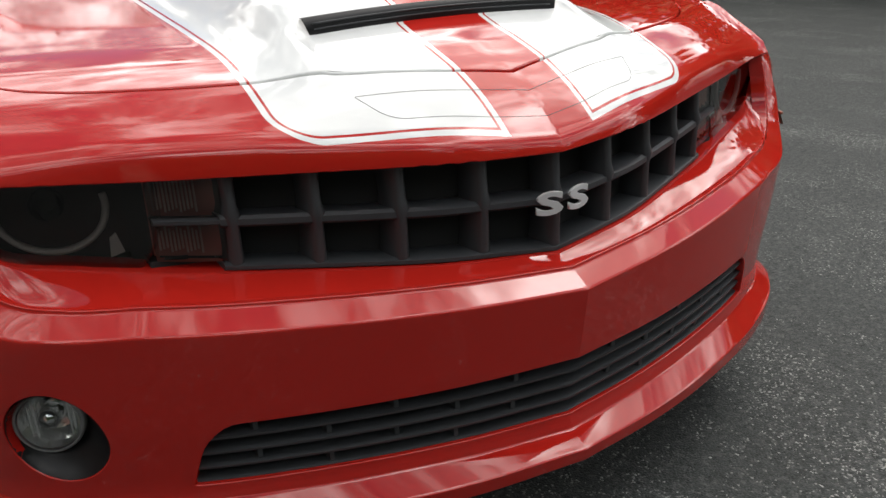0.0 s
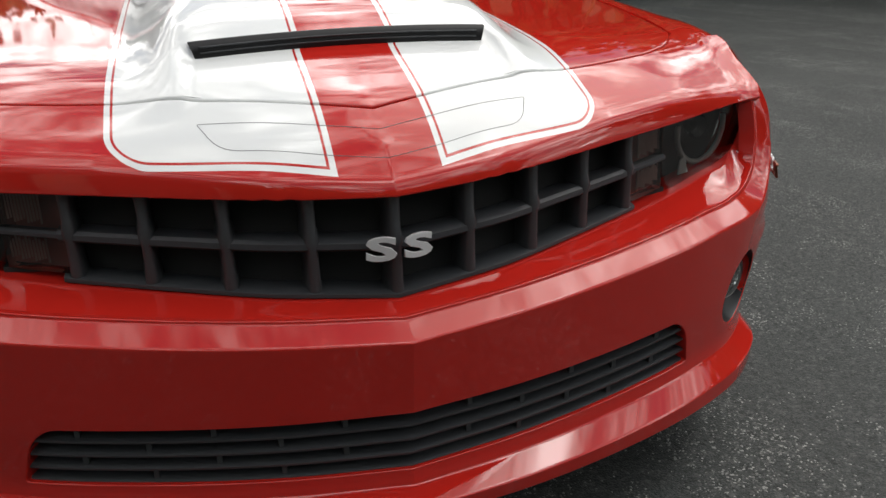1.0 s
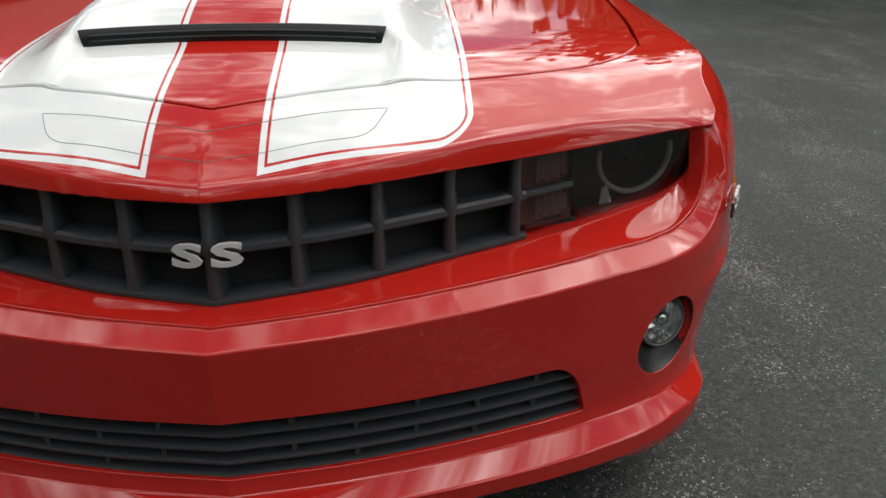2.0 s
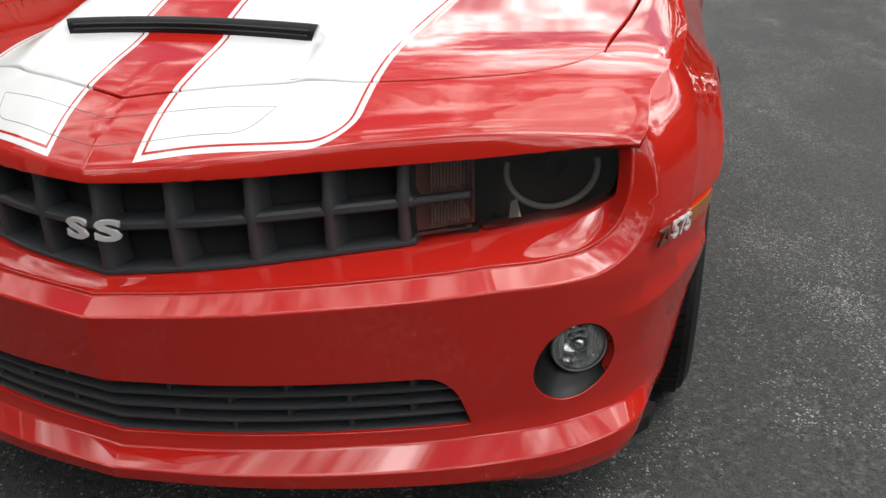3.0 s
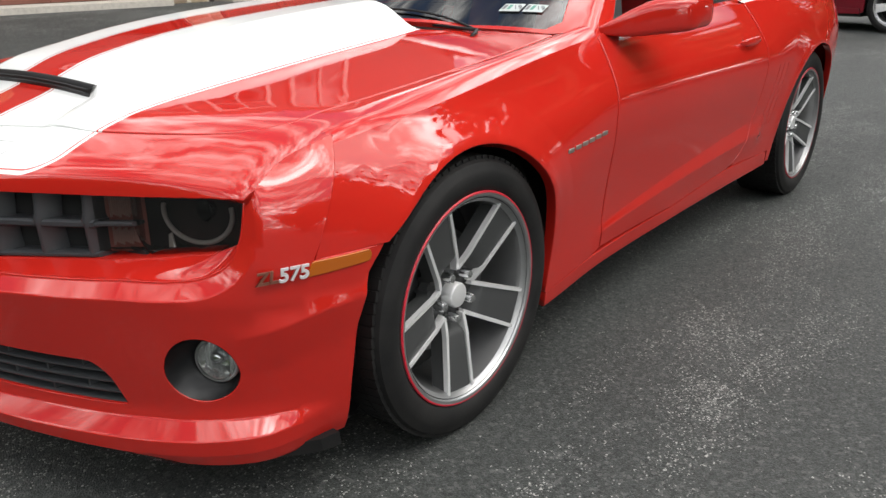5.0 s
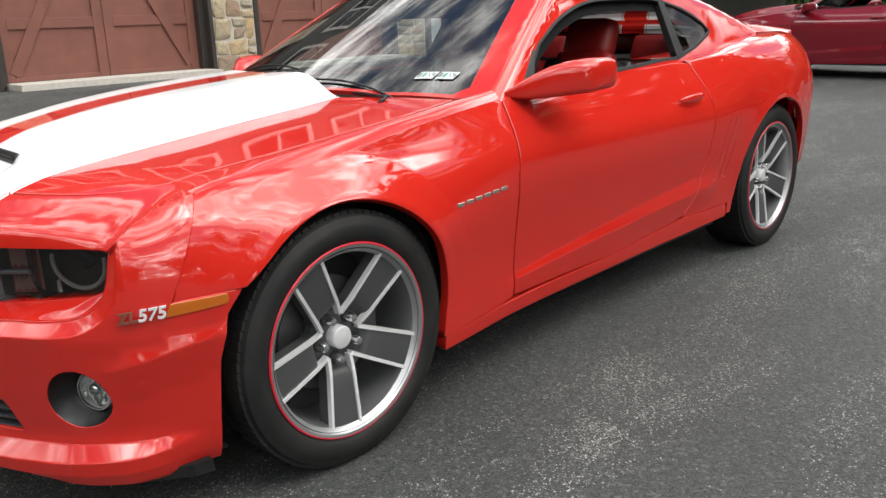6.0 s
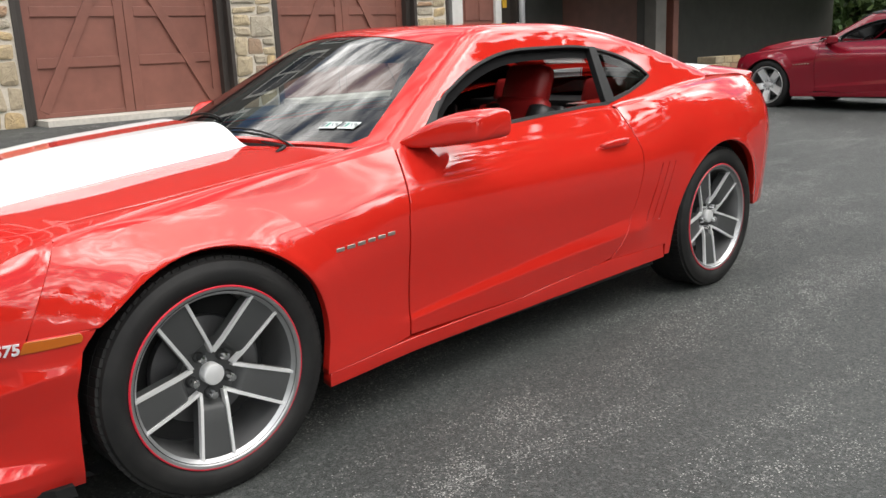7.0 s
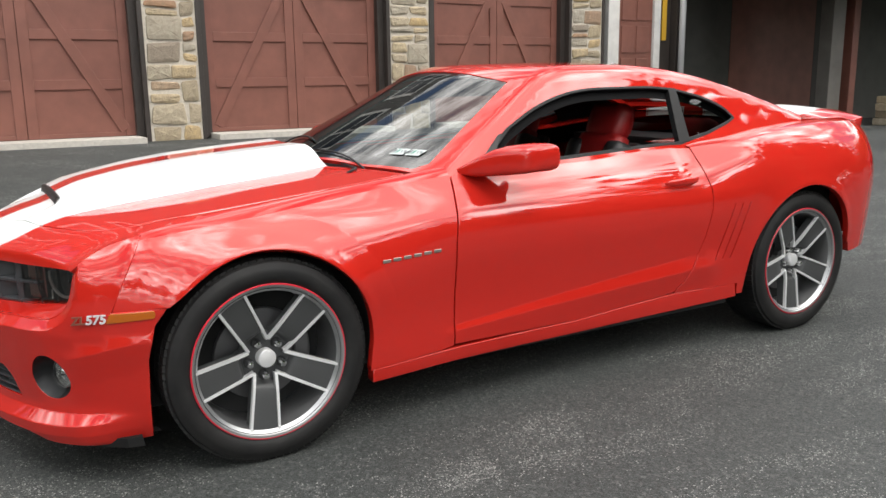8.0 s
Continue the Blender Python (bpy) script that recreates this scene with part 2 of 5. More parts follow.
def asphalt():
    m = Mat("asphalt", (0.05, 0.05, 0.05), 0.7, Specular_IOR_Level=0.28)
    v = m.coord()

    def cells(scale):
        x = m.node("ShaderNodeTexVoronoi", Scale=scale)
        m.l.new(v, x.inputs["Vector"])
        return x
    grain, pebble = cells(240.0), cells(95.0)
    hue = m.n.new("ShaderNodeSeparateColor")
    m.l.new(grain.outputs["Color"], hue.inputs[0])
    hue2 = m.n.new("ShaderNodeSeparateColor")
    m.l.new(pebble.outputs["Color"], hue2.inputs[0])
    big = m.noise(0.45, 5, 0.6, v)
    streak = m.noise(5.0, 8, 0.75, v)
    fine = m.noise(45, 5, 0.7, v)
    base = m.mix(m.ramp(big, [(0.35, 0.0), (0.65, 1.0)]), (0.0285, 0.0318, 0.0310), (0.0510, 0.0556, 0.0535))
    # aggregate: every grain has its own grey
    base = m.mix(m.ramp(hue.outputs[0], [(0.30, 0.0), (1.0, 0.75)]), base, (0.086, 0.092, 0.088))
    base = m.mix(m.ramp(hue2.outputs[0], [(0.86, 0.0), (0.90, 0.6)]), base, (0.115, 0.118, 0.114))
    base = m.mix(m.ramp(fine, [(0.30, 0.75), (0.5, 0.0)]), base, (0.010, 0.011, 0.012))
    # pale stones show where the sealer has worn through, more of them in drawn-out patches
    lay = m.n.new("ShaderNodeMapping")
    lay.inputs["Rotation"].default_value = (0, 0, radians(24))
    lay.inputs["Scale"].default_value = (1.0, 0.38, 1.0)
    m.l.new(v, lay.inputs["Vector"])
    drawn = m.noise(1.9, 7, 0.68, lay.outputs[0])
    wear = m.math('MULTIPLY', m.ramp(drawn, [(0.47, 0.0), (0.70, 1.0)]), m.ramp(streak, [(0.38, 0.15), (0.66, 1.0)]))
    share = m.math('SUBTRACT', 0.9978, m.math('MULTIPLY', wear, 0.42))
    spots = m.math('GREATER_THAN', hue.outputs[1], share)
    tone = m.mix(hue2.outputs[1], (0.10, 0.103, 0.099), (0.42, 0.42, 0.40))
    base = m.mix(spots, base, tone)
    m.to("Base Color", base)
    m.to("Roughness", m.ramp(hue.outputs[2], [(0.0, 0.48), (1.0, 0.80)]))
    h = m.math('ADD', m.math('MULTIPLY', grain.outputs["Distance"], -1.0), m.math('MULTIPLY', fine, 0.8))
    m.bump(h, 0.55, 0.006)
    return m.m


M["asphalt"] = asphalt()

# ---------------------------------------------------------------- building helpers
def link_mesh(name, verts, faces, mat, parent=None, label="", normals=None, smooth=True):
    me = bpy.data.meshes.new(name)
    me.from_pydata([tuple(map(float, v)) for v in verts], [], [tuple(f) for f in faces])
    if smooth:
        me.polygons.foreach_set("use_smooth", [True] * len(me.polygons))
    if normals is not None:
        me.normals_split_custom_set_from_vertices([tuple(map(float, v)) for v in normals])
    me.materials.append(mat)
    me.update()
    ob = new(name, me)
    if parent is not None:
        ob.parent = parent
    if label:
        tagged(ob, label)
    return ob


def part(name, bm, mat, parent=None, label="", smooth=False):
    me = bpy.data.meshes.new(name)
    bmesh.ops.recalc_face_normals(bm, faces=bm.faces)
    bm.to_mesh(me)
    bm.free()
    if smooth:
        me.polygons.foreach_set("use_smooth", [True] * len(me.polygons))
    me.materials.append(mat)
    ob = new(name, me)
    if parent is not None:
        ob.parent = parent
    if label:
        tagged(ob, label)
    return ob


def add_box(bm, x0, x1, y0, y1, z0, z1, bevel=0.0, m=None):
    r = bmesh.ops.create_cube(bm, size=1)
    vs = r["verts"]
    for v in vs:
        v.co = Vector((x0 if v.co.x < 0 else x1, y0 if v.co.y < 0 else y1, z0 if v.co.z < 0 else z1))
    if bevel:
        es = list({e for v in vs for e in v.link_edges})
        vs = bmesh.ops.bevel(bm, geom=es, offset=bevel, segments=2, profile=0.6, affect='EDGES')["verts"]
    if m is not None:
        bmesh.ops.transform(bm, matrix=m, verts=list({v for v in vs if v.is_valid}))
    return vs


def box(name, x0, x1, y0, y1, z0, z1, mat, parent=None, label="", bevel=0.0, m=None):
    bm = bmesh.new()
    add_box(bm, x0, x1, y0, y1, z0, z1, bevel, m)
    return part(name, bm, mat, parent, label)


def curve_of(pts, t=None):
    """A smooth curve through control points, by chord length: returns f(s) and its length."""
    p = np.array(pts, float)
    k = np.r_[0, np.cumsum(np.linalg.norm(np.diff(p, axis=0), axis=1))] if t is None else np.array(t, float)
    d = np.gradient(p, k, axis=0)

    def f(s):
        s = np.asarray(s, float)
        i = np.clip(np.searchsorted(k, s, side="right") - 1, 0, len(k) - 2)
        h = k[i + 1] - k[i]
        a = ((s - k[i]) / h)
        a = a[..., None]
        hh = h[..., None]
        return ((2 * a**3 - 3 * a**2 + 1) * p[i] + (a**3 - 2 * a**2 + a) * hh * d[i]
                + (-2 * a**3 + 3 * a**2) * p[i + 1] + (a**3 - a**2) * hh * d[i + 1])
    return f, k[-1]


def lerp_of(pairs):
    k, v = np.array([q[0] for q in pairs]), np.array([q[1] for q in pairs])
    f, _ = curve_of(v[:, None], k)
    return lambda s: f(np.clip(s, k[0], k[-1]))[..., 0]


def smooth_of(pairs, sigma):
    """The same curve with its changes of bend evened out."""
    f = lerp_of(pairs)
    a, b = pairs[0][0], pairs[-1][0]
    g = np.linspace(a - 4 * sigma, b + 4 * sigma, 700)
    v = f(g)
    h = g[1] - g[0]
    lo, hi = (v[g > a][1] - v[g > a][0]) / h, (v[g < b][-1] - v[g < b][-2]) / h
    v = v + np.where(g < a, (g - a) * lo, 0) + np.where(g > b, (g - b) * hi, 0)
    r = int(3 * sigma / h) + 1
    k = np.exp(-.5 * (np.arange(-r, r + 1) * h / sigma)**2)
    w = np.convolve(np.pad(v, r, mode='edge'), k / k.sum(), mode='valid')
    return lambda s: np.interp(s, g, w)


def line_of(pairs):
    """Straight from pair to pair, for crisp folds."""
    k, v = [q[0] for q in pairs], [q[1] for q in pairs]
    return lambda s: np.interp(s, k, v)


def sstep(a, b, x):
    t = np.clip((np.asarray(x, float) - a) / (b - a), 0, 1)
    return t * t * (3 - 2 * t)


def smin(a, b, k):
    h = np.clip(0.5 + 0.5 * (b - a) / k, 0, 1)
    return b + (a - b) * h - k * h * (1 - h)


def resample(poly, step, closed=True):
    """Points along a polygon about step apart, its corners kept."""
    p = [np.array(q, float) for q in poly]
    out = []
    n = len(p)
    for i in range(n if closed else n - 1):
        a, b = p[i], p[(i + 1) % n]
        c = max(1, int(round(np.linalg.norm(b - a) / step)))
        out += [a + (b - a) * j / c for j in range(c)]
    if not closed:
        out.append(p[-1])
    return np.array(out)


def inside(poly, pts):
    x, y = pts[:, 0], pts[:, 1]
    r = np.zeros(len(pts), bool)
    q = np.roll(poly, -1, axis=0)
    for (x0, y0), (x1, y1) in zip(poly, q):
        if y0 == y1:
            continue
        r ^= ((y0 > y) != (y1 > y)) & (x < (x1 - x0) * (y - y0) / (y1 - y0) + x0)
    return r


def rounded(poly, r, n=5):
    """A polygon with its corners rounded; r: one radius or one a corner."""
    p = [np.array(q, float) for q in poly]
    out = []
    for i, c in enumerate(p):
        rr = r[i] if isinstance(r, (list, tuple)) else r
        a, b = p[i - 1] - c, p[(i + 1) % len(p)] - c
        la, lb = np.linalg.norm(a), np.linalg.norm(b)
        if rr <= 0:
            out.append(c)
            continue
        k = min(rr, la * 0.48, lb * 0.48)
        s, e = c + a / la * k, c + b / lb * k
        for j in range(n + 1):
            t = j / n
            out.append((1 - t)**2 * s + 2 * t * (1 - t) * c + t * t * e)
    return np.array(out)


def patch(fn, outer, holes=(), step=0.03, rim=0.012, edge=0.003, flip=False, lines=()):
    """A panel on the surface fn(u, v): meshed inside the outline and outside the holes, with a rounded rim turned inwards.
    Returns vertices, faces, normals."""
    from mathutils.geometry import delaunay_2d_cdt
    loops = [resample(outer, step)] + [resample(h, step) for h in holes]
    bnd = np.concatenate(loops)
    extra = [resample(q, step, False) for q in lines]
    lo, hi = loops[0].min(0), loops[0].max(0)
    gx, gy = np.arange(lo[0], hi[0] + step, step), np.arange(lo[1], hi[1] + step, step)
    g = np.stack(np.meshgrid(gx, gy), -1).reshape(-1, 2)
    ok = inside(loops[0], g)
    for h in loops[1:]:
        ok &= ~inside(h, g)
    g = g[ok]
    near = np.concatenate([bnd] + extra) if extra else bnd
    if len(g):
        d = np.full(len(g), 9.0)
        for i in range(0, len(near), 200):
            d = np.minimum(d, np.linalg.norm(g[:, None] - near[None, i:i + 200], axis=2).min(1))
        g = g[d > step * 0.45]
    pts = np.concatenate([bnd] + extra + [g])
    edges, base = [], 0
    for L in loops:
        edges += [(base + i, base + (i + 1) % len(L)) for i in range(len(L))]
        base += len(L)
    for L in extra:
        edges += [(base + i, base + i + 1) for i in range(len(L) - 1)]
        base += len(L)
    res = delaunay_2d_cdt([Vector(q) for q in pts], edges, [], 0, 1e-6)
    p2 = np.array([tuple(q) for q in res[0]])
    tri = np.array([f for f in res[2] if len(f) == 3])
    c = p2[tri].mean(1)
    ok = inside(loops[0], c)
    for h in loops[1:]:
        ok &= ~inside(h, c)
    tri = tri[ok]
    a, b = p2[tri[:, 1]] - p2[tri[:, 0]], p2[tri[:, 2]] - p2[tri[:, 0]]
    area = a[:, 0] * b[:, 1] - a[:, 1] * b[:, 0]
    tri = tri[np.abs(area) > 1e-9]

    def P(q):
        return np.array(fn(q[:, 0], q[:, 1])).T

    def N(q):
        e = 0.0012
        ex, ey = np.array([e, 0]), np.array([0, e])
        n = np.cross(P(q + ex) - P(q - ex), P(q + ey) - P(q - ey))
        n /= np.linalg.norm(n, axis=1)[:, None] + 1e-12
        return -n if flip else n
    v, n = P(p2), N(p2)
    faces = [tuple(f) if not flip else tuple(f[::-1]) for f in tri]
    V, NN = [v], [n]
    base = len(v)
    if rim > 0:
        for k, L in enumerate(loops):
            # outward from the panel's material, in the surface
            t = np.roll(L, -1, 0) - np.roll(L, 1, 0)
            o = np.stack([t[:, 1], -t[:, 0]], 1)
            o /= np.linalg.norm(o, axis=1)[:, None] + 1e-12
            sgn = np.array([1.0 if inside(L, (q + w * 1e-4)[None])[0] else -1.0 for q, w in zip(L, o)])
            o = o * (sgn if k else -sgn)[:, None]
            p0, n0 = P(L), N(L)
            w = P(L + o * 1e-3) - p0
            w -= n0 * (w * n0).sum(1)[:, None]
            w /= np.linalg.norm(w, axis=1)[:, None] + 1e-12
            r = edge
            rows = [(p0, n0), (p0 + w * r * 0.7 - n0 * r * 0.3, (n0 + w) * 0.7071), (p0 + w * r - n0 * r, w), (p0 + w * r - n0 * rim, w)]
            m = len(L)
            own = [int(np.argmin(((p2 - q) ** 2).sum(1))) for q in L]
            for a_, b_ in rows[1:]:
                V.append(a_)
                NN.append(b_)
            at = lambda j, i: own[i] if j == 0 else base + (j - 1) * m + i
            for j in range(3):
                for i in range(m):
                    i2 = (i + 1) % m
                    q = [at(j, i), at(j, i2), at(j + 1, i2), at(j + 1, i)]
                    pa, pb, pc = rows[j][0][i], rows[j][0][i2], rows[j + 1][0][i]
                    fnv = np.cross(pb - pa, pc - pa)
                    faces.append(tuple(q) if fnv @ rows[j + 1][1][i] > 0 else tuple(q[::-1]))
            base += 3 * m
    return np.concatenate(V), faces, np.concatenate(NN)


def mirror(g):
    v, f, n = g
    s = np.array([-1, 1, 1.0])
    return v * s, [tuple(q[::-1]) for q in f], n * s


def joined(*gs):
    V, F, N, b = [], [], [], 0
    for v, f, n in gs:
        V.append(v)
        N.append(n)
        F += [tuple(i + b for i in q) for q in f]
        b += len(v)
    return np.concatenate(V), F, np.concatenate(N)


def panel(name, g, mat, parent, label=""):
    return link_mesh(name, g[0], g[1], mat, parent, label, g[2])


def strip(rows, closed=False, flip=False):
    """A sheet through rows of points. Returns vertices, faces, normals."""
    r = np.array(rows, float)
    a, b = r.shape[:2]
    du, dv = np.gradient(r, axis=0), np.gradient(r, axis=1)
    if closed:
        dv = (np.roll(r, -1, 1) - np.roll(r, 1, 1)) / 2
    n = np.cross(du, dv)
    n /= np.linalg.norm(n, axis=2)[..., None] + 1e-12
    f = []
    for i in range(a - 1):
        for j in range(b if closed else b - 1):
            j2 = (j + 1) % b
            q = (i * b + j, (i + 1) * b + j, (i + 1) * b + j2, i * b + j2)
            f.append(q if not flip else q[::-1])
    return r.reshape(-1, 3), f, (-n if flip else n).reshape(-1, 3)


def lathe(name, prof, segs, mat, parent=None, label="", axis="x", centre=(0, 0, 0), a0=0.0, a1=360.0):
    """Turns a profile of (radius, along) about an axis through centre."""
    full = abs(a1 - a0) >= 359.9
    m = segs if full else segs + 1
    V, F = [], []
    for r, h in prof:
        for i in range(m):
            a = radians(a0 + (a1 - a0) * i / segs)
            c, s = r * math.cos(a), r * math.sin(a)
            V.append(((h, c, s) if axis == "x" else (c, h, s) if axis == "y" else (c, s, h)))
    V = np.array(V) + np.array(centre)
    for j in range(len(prof) - 1):
        for i in range(segs):
            i2 = (i + 1) % m
            F.append((j * m + i, j * m + i2, (j + 1) * m + i2, (j + 1) * m + i))
    ob = link_mesh(name, V, F, mat, parent, label)
    sharp(ob, 35)
    return ob


def sharp(ob, degrees=35):
    """Keep smooth shading but for edges sharper than the angle."""
    bm = bmesh.new()
    bm.from_mesh(ob.data)
    bmesh.ops.recalc_face_normals(bm, faces=bm.faces)
    for e in bm.edges:
        if len(e.link_faces) == 2 and e.calc_face_angle(0) > radians(degrees):
            e.smooth = False
    for f in bm.faces:
        f.smooth = True
    bm.to_mesh(ob.data)
    bm.free()
    return ob


def prism(name, poly, depth, mat, parent=None, label="", m=None, bevel=0.0, seg=1):
    """A flat outline (x, y) given a thickness in z, its top edge bevelled."""
    bm = bmesh.new()
    vs = [bm.verts.new((float(p[0]), float(p[1]), 0)) for p in poly]
    f = bm.faces.new(vs)
    ex = bmesh.ops.extrude_face_region(bm, geom=[f])
    up = [v for v in ex["geom"] if isinstance(v, bmesh.types.BMVert)]
    bmesh.ops.translate(bm, verts=up, vec=(0, 0, depth))
    if bevel:
        es = [e for e in bm.edges if all(v in up for v in e.verts)]
        bmesh.ops.bevel(bm, geom=es, offset=bevel, segments=seg, profile=0.5, affect='EDGES')
    if m is not None:
        bmesh.ops.transform(bm, matrix=m, verts=bm.verts)
    return part(name, bm, mat, parent, label)


def tube(name, pts, r, mat, parent=None, label="", segs=8, closed=False):
    p = [Vector(q) for q in pts]
    n = len(p)
    V, F = [], []
    for i in range(n):
        t = (p[(i + 1) % n] - p[i - 1]) if closed else (p[min(i + 1, n - 1)] - p[max(i - 1, 0)])
        t.normalize()
        a = t.cross(Vector((0.13, 0.21, 1))).normalized()
        b = t.cross(a)
        rr = r[i] if isinstance(r, (list, tuple)) else r
        for k in range(segs):
            w = 2 * math.pi * k / segs
            V.append(p[i] + a * math.cos(w) * rr + b * math.sin(w) * rr)
    for i in range(n if closed else n - 1):
        for k in range(segs):
            k2, i2 = (k + 1) % segs, (i + 1) % n
            F.append((i * segs + k, i * segs + k2, i2 * segs + k2, i2 * segs + k))
    if not closed:
        F += [tuple(range(segs))[::-1], tuple((n - 1) * segs + k for k in range(segs))]
    return link_mesh(name, V, F, mat, parent, label)


def words(name, text, size, depth, mat, parent, m, label="", wide=1.0, shear=0.0, bold=0.0):
    """Raised letters as a mesh."""
    c = bpy.data.curves.new("letters", 'FONT')
    c.body, c.size, c.extrude, c.align_x, c.align_y = text, size, depth, 'CENTER', 'CENTER'
    c.shear, c.offset, c.bevel_depth, c.resolution_u = shear, bold, depth * 0.25, 3
    tmp = bpy.data.objects.new("letters", c)
    scene.collection.objects.link(tmp)
    bpy.context.view_layer.update()
    me = bpy.data.meshes.new_from_object(tmp.evaluated_get(bpy.context.evaluated_depsgraph_get()))
    bpy.data.objects.remove(tmp)
    bpy.data.curves.remove(c)
    me.transform(m @ Matrix.Diagonal((wide, 1, 1, 1)))
    me.name = name
    me.materials.clear()
    me.materials.append(mat)
    ob = new(name, me)
    ob.parent = parent
    if label:
        tagged(ob, label)
    return ob

# ---------------------------------------------------------------- the car's surfaces (front axle at y = 0, nose towards -y)
RIDGE, _ = curve_of([(0, -.947), (.2, -.917), (.4, -.862), (.6, -.782), (.75, -.692), (.845, -.592), (.897, -.487), (.932, -.37), (.948, -.2), (.953, 0)])
_s = np.linspace(0, 1.45, 600)
_p = RIDGE(_s)


def s_at(y):
    """How far along the bumper's outline, from the middle, it reaches y."""
    return float(np.interp(y, _p[:, 1], _s))


def s_atx(x):
    return float(np.interp(x, _p[:, 0], _s))


# how far the skin lies inwards of that outline, height by height: lip, ledge, lower grille, face, ledge of the mouth
OFF_MID = line_of([(.165, .12), (.18, .045), (.20, .006), (.235, .0), (.258, .040), (.290, .044), (.405, .021), (.525, 0), (.85, .0)])
OFF_OUT = line_of([(.13, .10), (.145, .040), (.165, .016), (.20, .004), (.235, .0), (.258, .034), (.290, .036), (.405, .019), (.525, 0), (.62, .004), (.66, .0085), (.70, .014), (.74, .026), (.78, .043), (.83, .078), (.85, .10)])
LIFT_V = [.13, .20, .235, .258, .290, .405, .525, .556, .60, .70, .80]
LIFT_MID, LIFT_OUT, LIFT_END = [line_of(list(zip(LIFT_V, q))) for q in (
    (.006, .005, -.006, -.012, -.019, -.019, -.016, -.024, -.024, -.01, 0),
    (-.002, -.010, -.010, .002, -.008, -.014, .018, .013, .014, .008, 0),
    (.0, -.004, .0, .004, .0, -.008, .012, .017, .017, .010, 0))]
_low, _high = OFF_OUT, smooth_of([(.45, .012), (.50, .004), (.532, 0), (.58, .0015), (.62, .004), (.66, .0085), (.70, .014), (.74, .026), (.78, .043), (.83, .078), (.85, .10)], .022)
OFF_OUT = lambda v: _low(v) * (1 - sstep(.54, .60, v)) + _high(v) * sstep(.54, .60, v)
OFF_ARCH = smooth_of([(.11, .10), (.15, .075), (.187, .058), (.22, .047), (.29, .034), (.38, .022), (.45, .012), (.53, .002), (.62, 0), (.70, .012), (.78, .043), (.83, .078), (.85, .10)], .02)
# edge of the opening for grille and headlamps, along (s, v) on the bumper
_e, _el = curve_of([(0, .556), (s_atx(.2), .556), (s_atx(.4), .556), (s_atx(.6), .556), (s_atx(.71), .558), (s_atx(.770), .568), (s_atx(.806), .596), (s_atx(.822), .64), (s_atx(.829), .69), (s_atx(.833), .735)])
MOUTH = _e(np.linspace(0, _el, 60))
MOUTH_LINE = _e(np.linspace(0, _el, 1200))
_t = np.gradient(MOUTH, axis=0)
_t /= np.linalg.norm(_t, axis=1)[:, None]
BAND = MOUTH + np.stack([_t[:, 1], -_t[:, 0]], 1) * .031


def swage(a):
    return .452 + .045 * sstep(.82, 1.15, a)


def fascia(s, v):
    s, v = np.asarray(s, float), np.asarray(v, float)
    a, sg = np.abs(s), np.where(s < 0, -1.0, 1.0)
    b, t = RIDGE(a), RIDGE(a + .004) - RIDGE(a)
    t = t / np.linalg.norm(t, axis=-1)[..., None]
    nrm = np.stack([-np.abs(t[..., 1]), np.abs(t[..., 0])], -1)          # inwards
    k0 = (1 - sstep(.10, .30, a))[..., None]
    nrm = nrm * (1 - k0) + np.stack([np.zeros_like(a), 1 / nrm[..., 1]], -1) * k0          # straight back near the middle
    w = sstep(.15, .85, a)
    w2 = sstep(.88, 1.12, a)
    o = OFF_MID(v) * (1 - w) + (OFF_OUT(v) * (1 - w2) + OFF_ARCH(v) * w2) * w
    # the band round the mouth leans inwards
    q = np.stack([a, v], -1).reshape(-1, 2)
    near = q[:, 1] > .48
    d = np.full(len(q), 9.0)
    if near.any():
        d[near] = np.concatenate([np.linalg.norm(c_[:, None] - MOUTH_LINE[None], axis=2).min(1) for c_ in np.array_split(q[near], max(1, near.sum() // 800))])
    o = o + (.037 - .013 * sstep(.75, 1.0, a)) * np.maximum(0, 1 - d.reshape(o.shape) / .031)
    # swage at the corner: a fold that rises towards the wheel
    vc = swage(a)
    o = o - .011 * np.where(v > vc, np.maximum(0, 1 - (v - vc) / .028), np.maximum(0, 1 - (vc - v) / .085)) * sstep(.80, .98, a)
    # the corner rolls over into the brow
    o = o + 1.5 * np.maximum(0, v - .68)**2 * sstep(.895, .96, a) * (1 - sstep(.98, 1.13, a))
    q = b + nrm * o[..., None]
    x = np.where(a < 1e-6, 0, q[..., 0])
    u, w3 = np.clip(a / .64, 0, 1), sstep(.70, 1.05, a)
    z = v + (LIFT_MID(v) * (1 - u) + LIFT_OUT(v) * u) * (1 - w3) + LIFT_END(v) * w3
    return x * sg, q[..., 1], z


